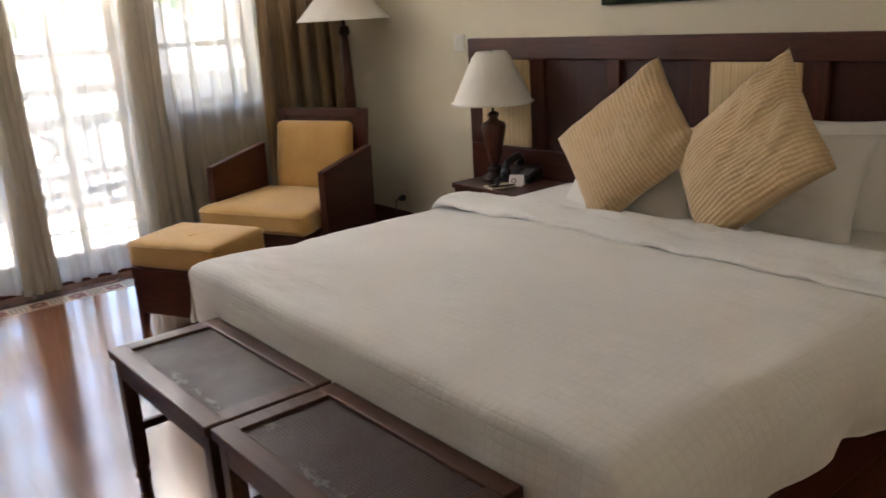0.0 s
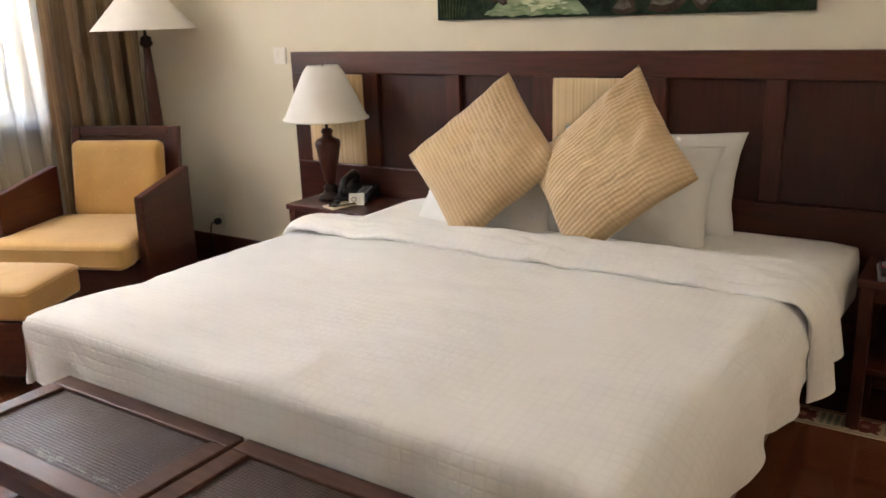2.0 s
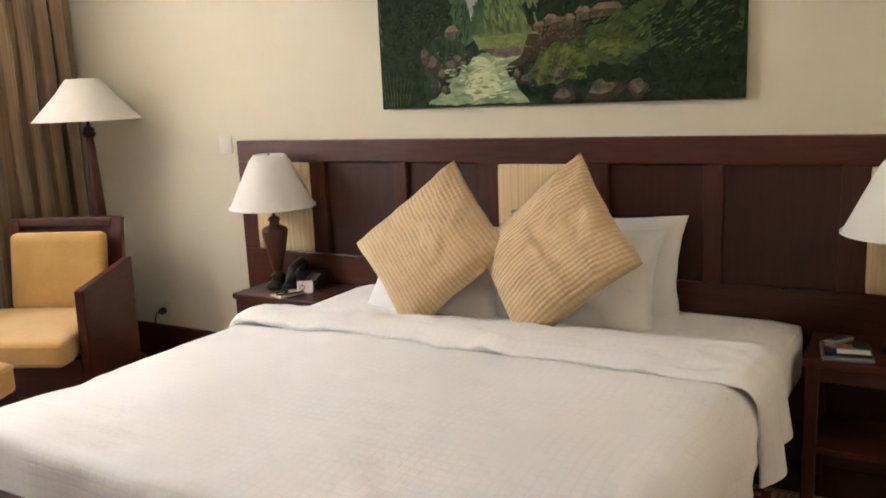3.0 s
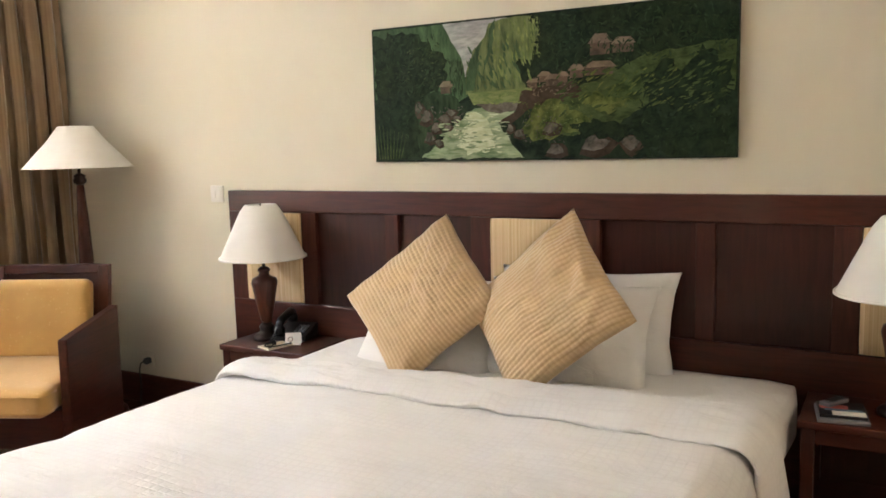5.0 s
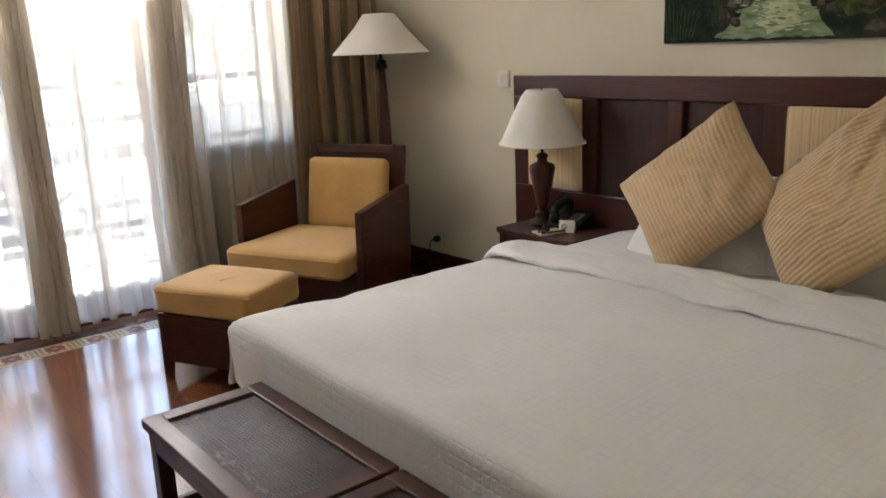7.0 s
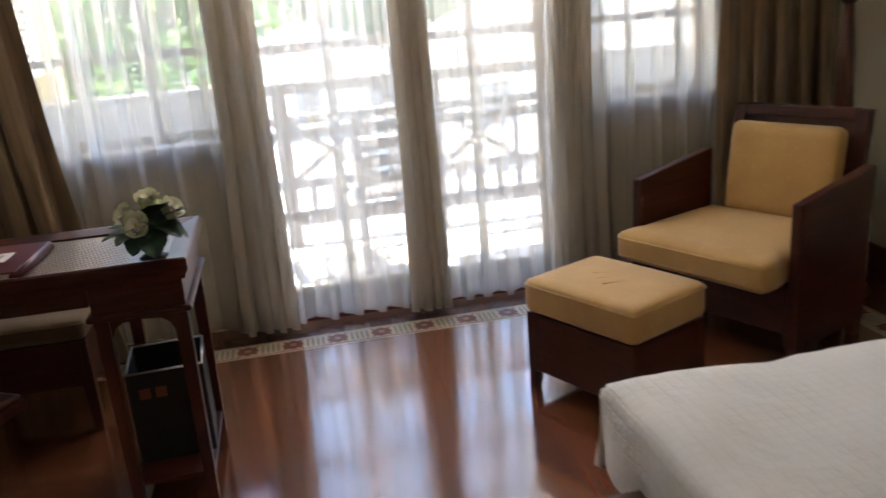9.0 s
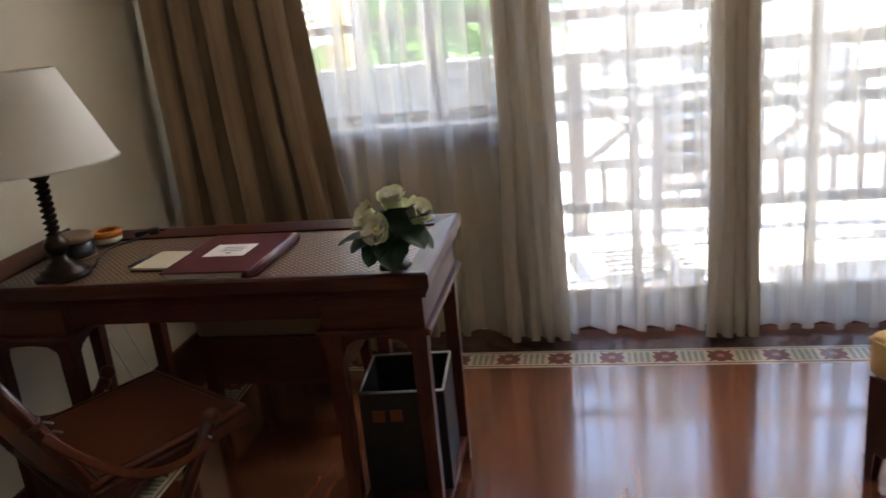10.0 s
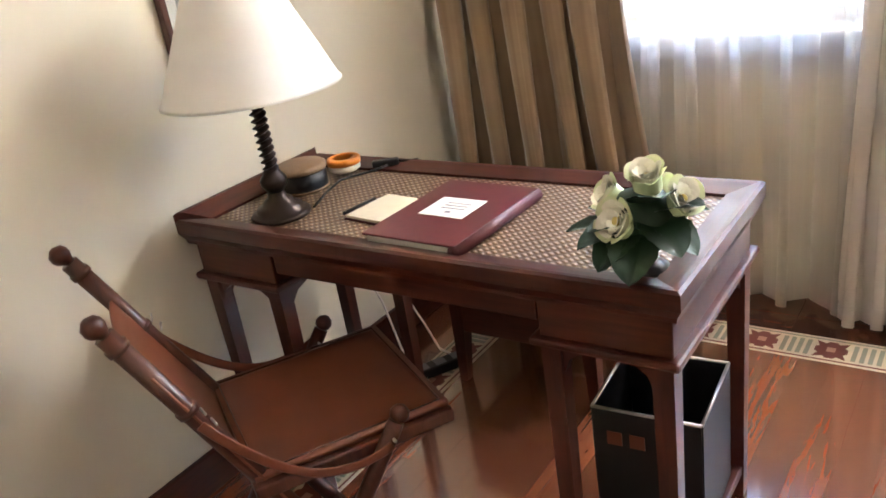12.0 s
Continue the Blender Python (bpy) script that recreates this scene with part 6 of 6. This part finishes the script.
def tree(x, y, h, r, seed):
    rnd = random.Random(seed)
    t = thing("garden_tree", pose(x, y, -3.2), "leafy green garden tree beyond the balcony", "tree", "garden trees")
    bm = tube([(0, 0, 0), (0.1, 0.05, h * 0.3), (0.0, 0.1, h * 0.62)], 0.20, 8, None, 0.08)
    for k in range(6):
        a = k * 1.05 + seed
        tube([(0, 0.05, h * (0.35 + 0.04 * k)), (r * 0.4 * math.cos(a), r * 0.4 * math.sin(a), h * 0.6), (r * 0.75 * math.cos(a), r * 0.75 * math.sin(a), h * 0.74)], 0.06, 6, bm, 0.02)
    part("trunk", bm, BARK, t)
    verts, faces = [], []
    for c in range(60):
        a, q, zz = rnd.uniform(0, 6.283), r * rnd.random() ** 0.5, h * rnd.uniform(0.30, 1.0)
        cen = Vector((q * math.cos(a), q * math.sin(a), zz))
        for _ in range(70):
            p = cen + Vector((rnd.gauss(0, 0.6), rnd.gauss(0, 0.6), rnd.gauss(0, 0.45)))
            u = Vector((rnd.gauss(0, 1), rnd.gauss(0, 1), rnd.gauss(0, 0.6))).normalized() * rnd.uniform(0.16, 0.34)
            w = u.cross(Vector((rnd.gauss(0, 1), rnd.gauss(0, 1), rnd.gauss(0, 1)))).normalized() * u.length * 0.45
            n = len(verts)
            verts += [tuple(p - u), tuple(p + w), tuple(p + u), tuple(p - w)]
            faces.append((n, n + 1, n + 2, n + 3))
    me = bpy.data.meshes.new("crown")
    me.from_pydata(verts, [], faces)
    me.materials.append(LEAF_A)
    crown = new("crown", me)
    crown.parent = t
    tagged(crown, kind="stuff")


for i, (x, y, h, r) in enumerate(((-14, 34, 9, 4.2), (-8.5, 31, 8.2, 3.8), (-3.2, 33, 8.8, 3.6), (-6, 40, 10, 4.6), (2.2, 43, 10, 4.4), (6.5, 38, 9, 3.8), (12, 41, 10.5, 4.6), (17, 35, 9.5, 4.4), (23, 39, 10, 4.8), (-20, 40, 10, 5), (-1, 47, 11.5, 5), (9, 48, 12, 5.4), (18, 49, 12, 5.4), (-11, 48, 12, 5.4))):
    tree(x, y, h, r, i + 1)

# ---- floor pieces ----
rnd_floor = random.Random(4)
IX0, IX1, IY1 = -0.855, 2.600, 4.582  # inside of the inlaid border
BW = 0.142
PWID = 0.092
lengths = [0.62, 0.85, 1.05, 1.30, 1.62]
plank_meshes = {}
for L in lengths:
    plank_meshes[L] = mesh_of("plank", box(-PWID / 2 + 0.0004, PWID / 2 - 0.0004, 0.0004, L - 0.0004, -0.012, 0.0, 0), PLANK)
nrow = int(round((IX1 - IX0) / PWID))
step = (IX1 - IX0) / nrow
for i in range(nrow):
    x = IX0 + (i + 0.5) * step
    y = IY1
    while y > 0.9:
        L = rnd_floor.choice(lengths)
        o = new("plank", plank_meshes[L])
        o.parent = floor
        o.location, o.scale = (x, y - L, 0), (step / PWID, 1, 1)
        y -= L
tagged(new("plank_field", mesh_of("plank_field", box(IX0, IX1, BY, -0.75, -0.012, -0.0004, 0), PLANK)), kind="stuff").parent = floor
bm = bmesh.new()
for i in range(nrow):
    x = IX0 + (i + 0.5) * step
    box(x - step / 2 + 0.0006, x + step / 2 - 0.0006, -0.75, 0.9, -0.012, -0.0016, 0.001, bm, 1)
tagged(new("plank_rows", mesh_of("plank_rows", bm, PLANK)), kind="stuff").parent = floor

# edge boards between border and walls; window-side ones darkened for the curtains' shade
for j, (a, b) in enumerate(((IY1 + BW, IY1 + BW + 0.105), (IY1 + BW + 0.1055, WY))):
    x = DX
    while x < WX:
        L = min(rnd_floor.choice((0.9, 1.2, 1.5)), WX - x)
        part("edge_plank", box(x, x + L - 0.001, a, b, -0.012, -0.0005, 0.001, None, 1), PLANK_SHADED, floor)
        x += L
for a, b in ((DX, IX0 - BW), (IX1 + BW, WX)):
    y = BY
    while y < IY1 + BW - 0.01:
        L = min(rnd_floor.choice((1.0, 1.4, 1.7)), IY1 + BW - 0.0005 - y)
        part("edge_plank", box(a, b, y, y + L - 0.001, -0.012, -0.0005, 0.001, None, 1), PLANK, floor)
        y += L

# inlaid border: blocks of grey-green bars between dark red star blocks
UNIT = 0.098


def star():
    bm = bmesh.new()
    h, k, q = 0.045, 0.018, 0.011
    pts = [(-h, -h), (-k, -0.034), (-q, -h), (q, -h), (k, -0.034), (h, -h), (0.034, -k), (h, -q), (h, q), (0.034, k), (h, h), (k, 0.034), (q, h), (-q, h), (-k, 0.034), (-h, h), (-0.034, k), (-h, q), (-h, -q), (-0.034, -k)]
    join(bm, prism(pts, 0.0, 0.0016, "z"))
    return mesh_of("star_tile", bm, RED_TILE)


def bars():
    bm = bmesh.new()
    for k in range(4):
        box(-0.040 + 0.0225 * k, -0.0275 + 0.0225 * k, -0.042, 0.042, 0, 0.0016, 0, bm)
    return mesh_of("bar_tile", bm, GREEN_TILE)


STAR, BARS = star(), bars()
HEART_TILE = mesh_of("star_heart", box(-0.012, 0.012, -0.012, 0.012, 0, 0.0008, 0), plain("pink_inlay", (0.42, 0.24, 0.17), 0.35, 0, 0.3, 0.12, 20))


def border(x0, y0, length, along):
    b = part("border_strip", box(0, length, 0, BW, -0.012, 0.0004, 0.0006, None, 1), CREAM_TILE, floor, "cream inlaid border strip with stars and bars")
    b.matrix_basis = pose(x0, y0, 0, 0, 0, 0 if along == "x" else 90)
    for e in (0.010, BW - 0.016):
        part("edge_line", box(0, length, e, e + 0.006, 0.0005, 0.0014, 0), RED_TILE if e < 0.05 else GREEN_TILE, b)
    for k in range(int(length / UNIT)):
        o = new("border_tile", STAR if k % 2 else BARS)
        o.parent, o.location = b, ((k + 0.5) * UNIT, BW / 2, 0.0005)
        if k % 2:
            c = new("star_heart", HEART_TILE)
            c.parent, c.location = b, ((k + 0.5) * UNIT, BW / 2, 0.0022)


border(IX0 - BW, IY1, IX1 - IX0 + 2 * BW, "x")
border(IX0, 0.6, IY1 - 0.6, "y")
border(IX1 + BW, 0.6, IY1 - 0.6, "y")
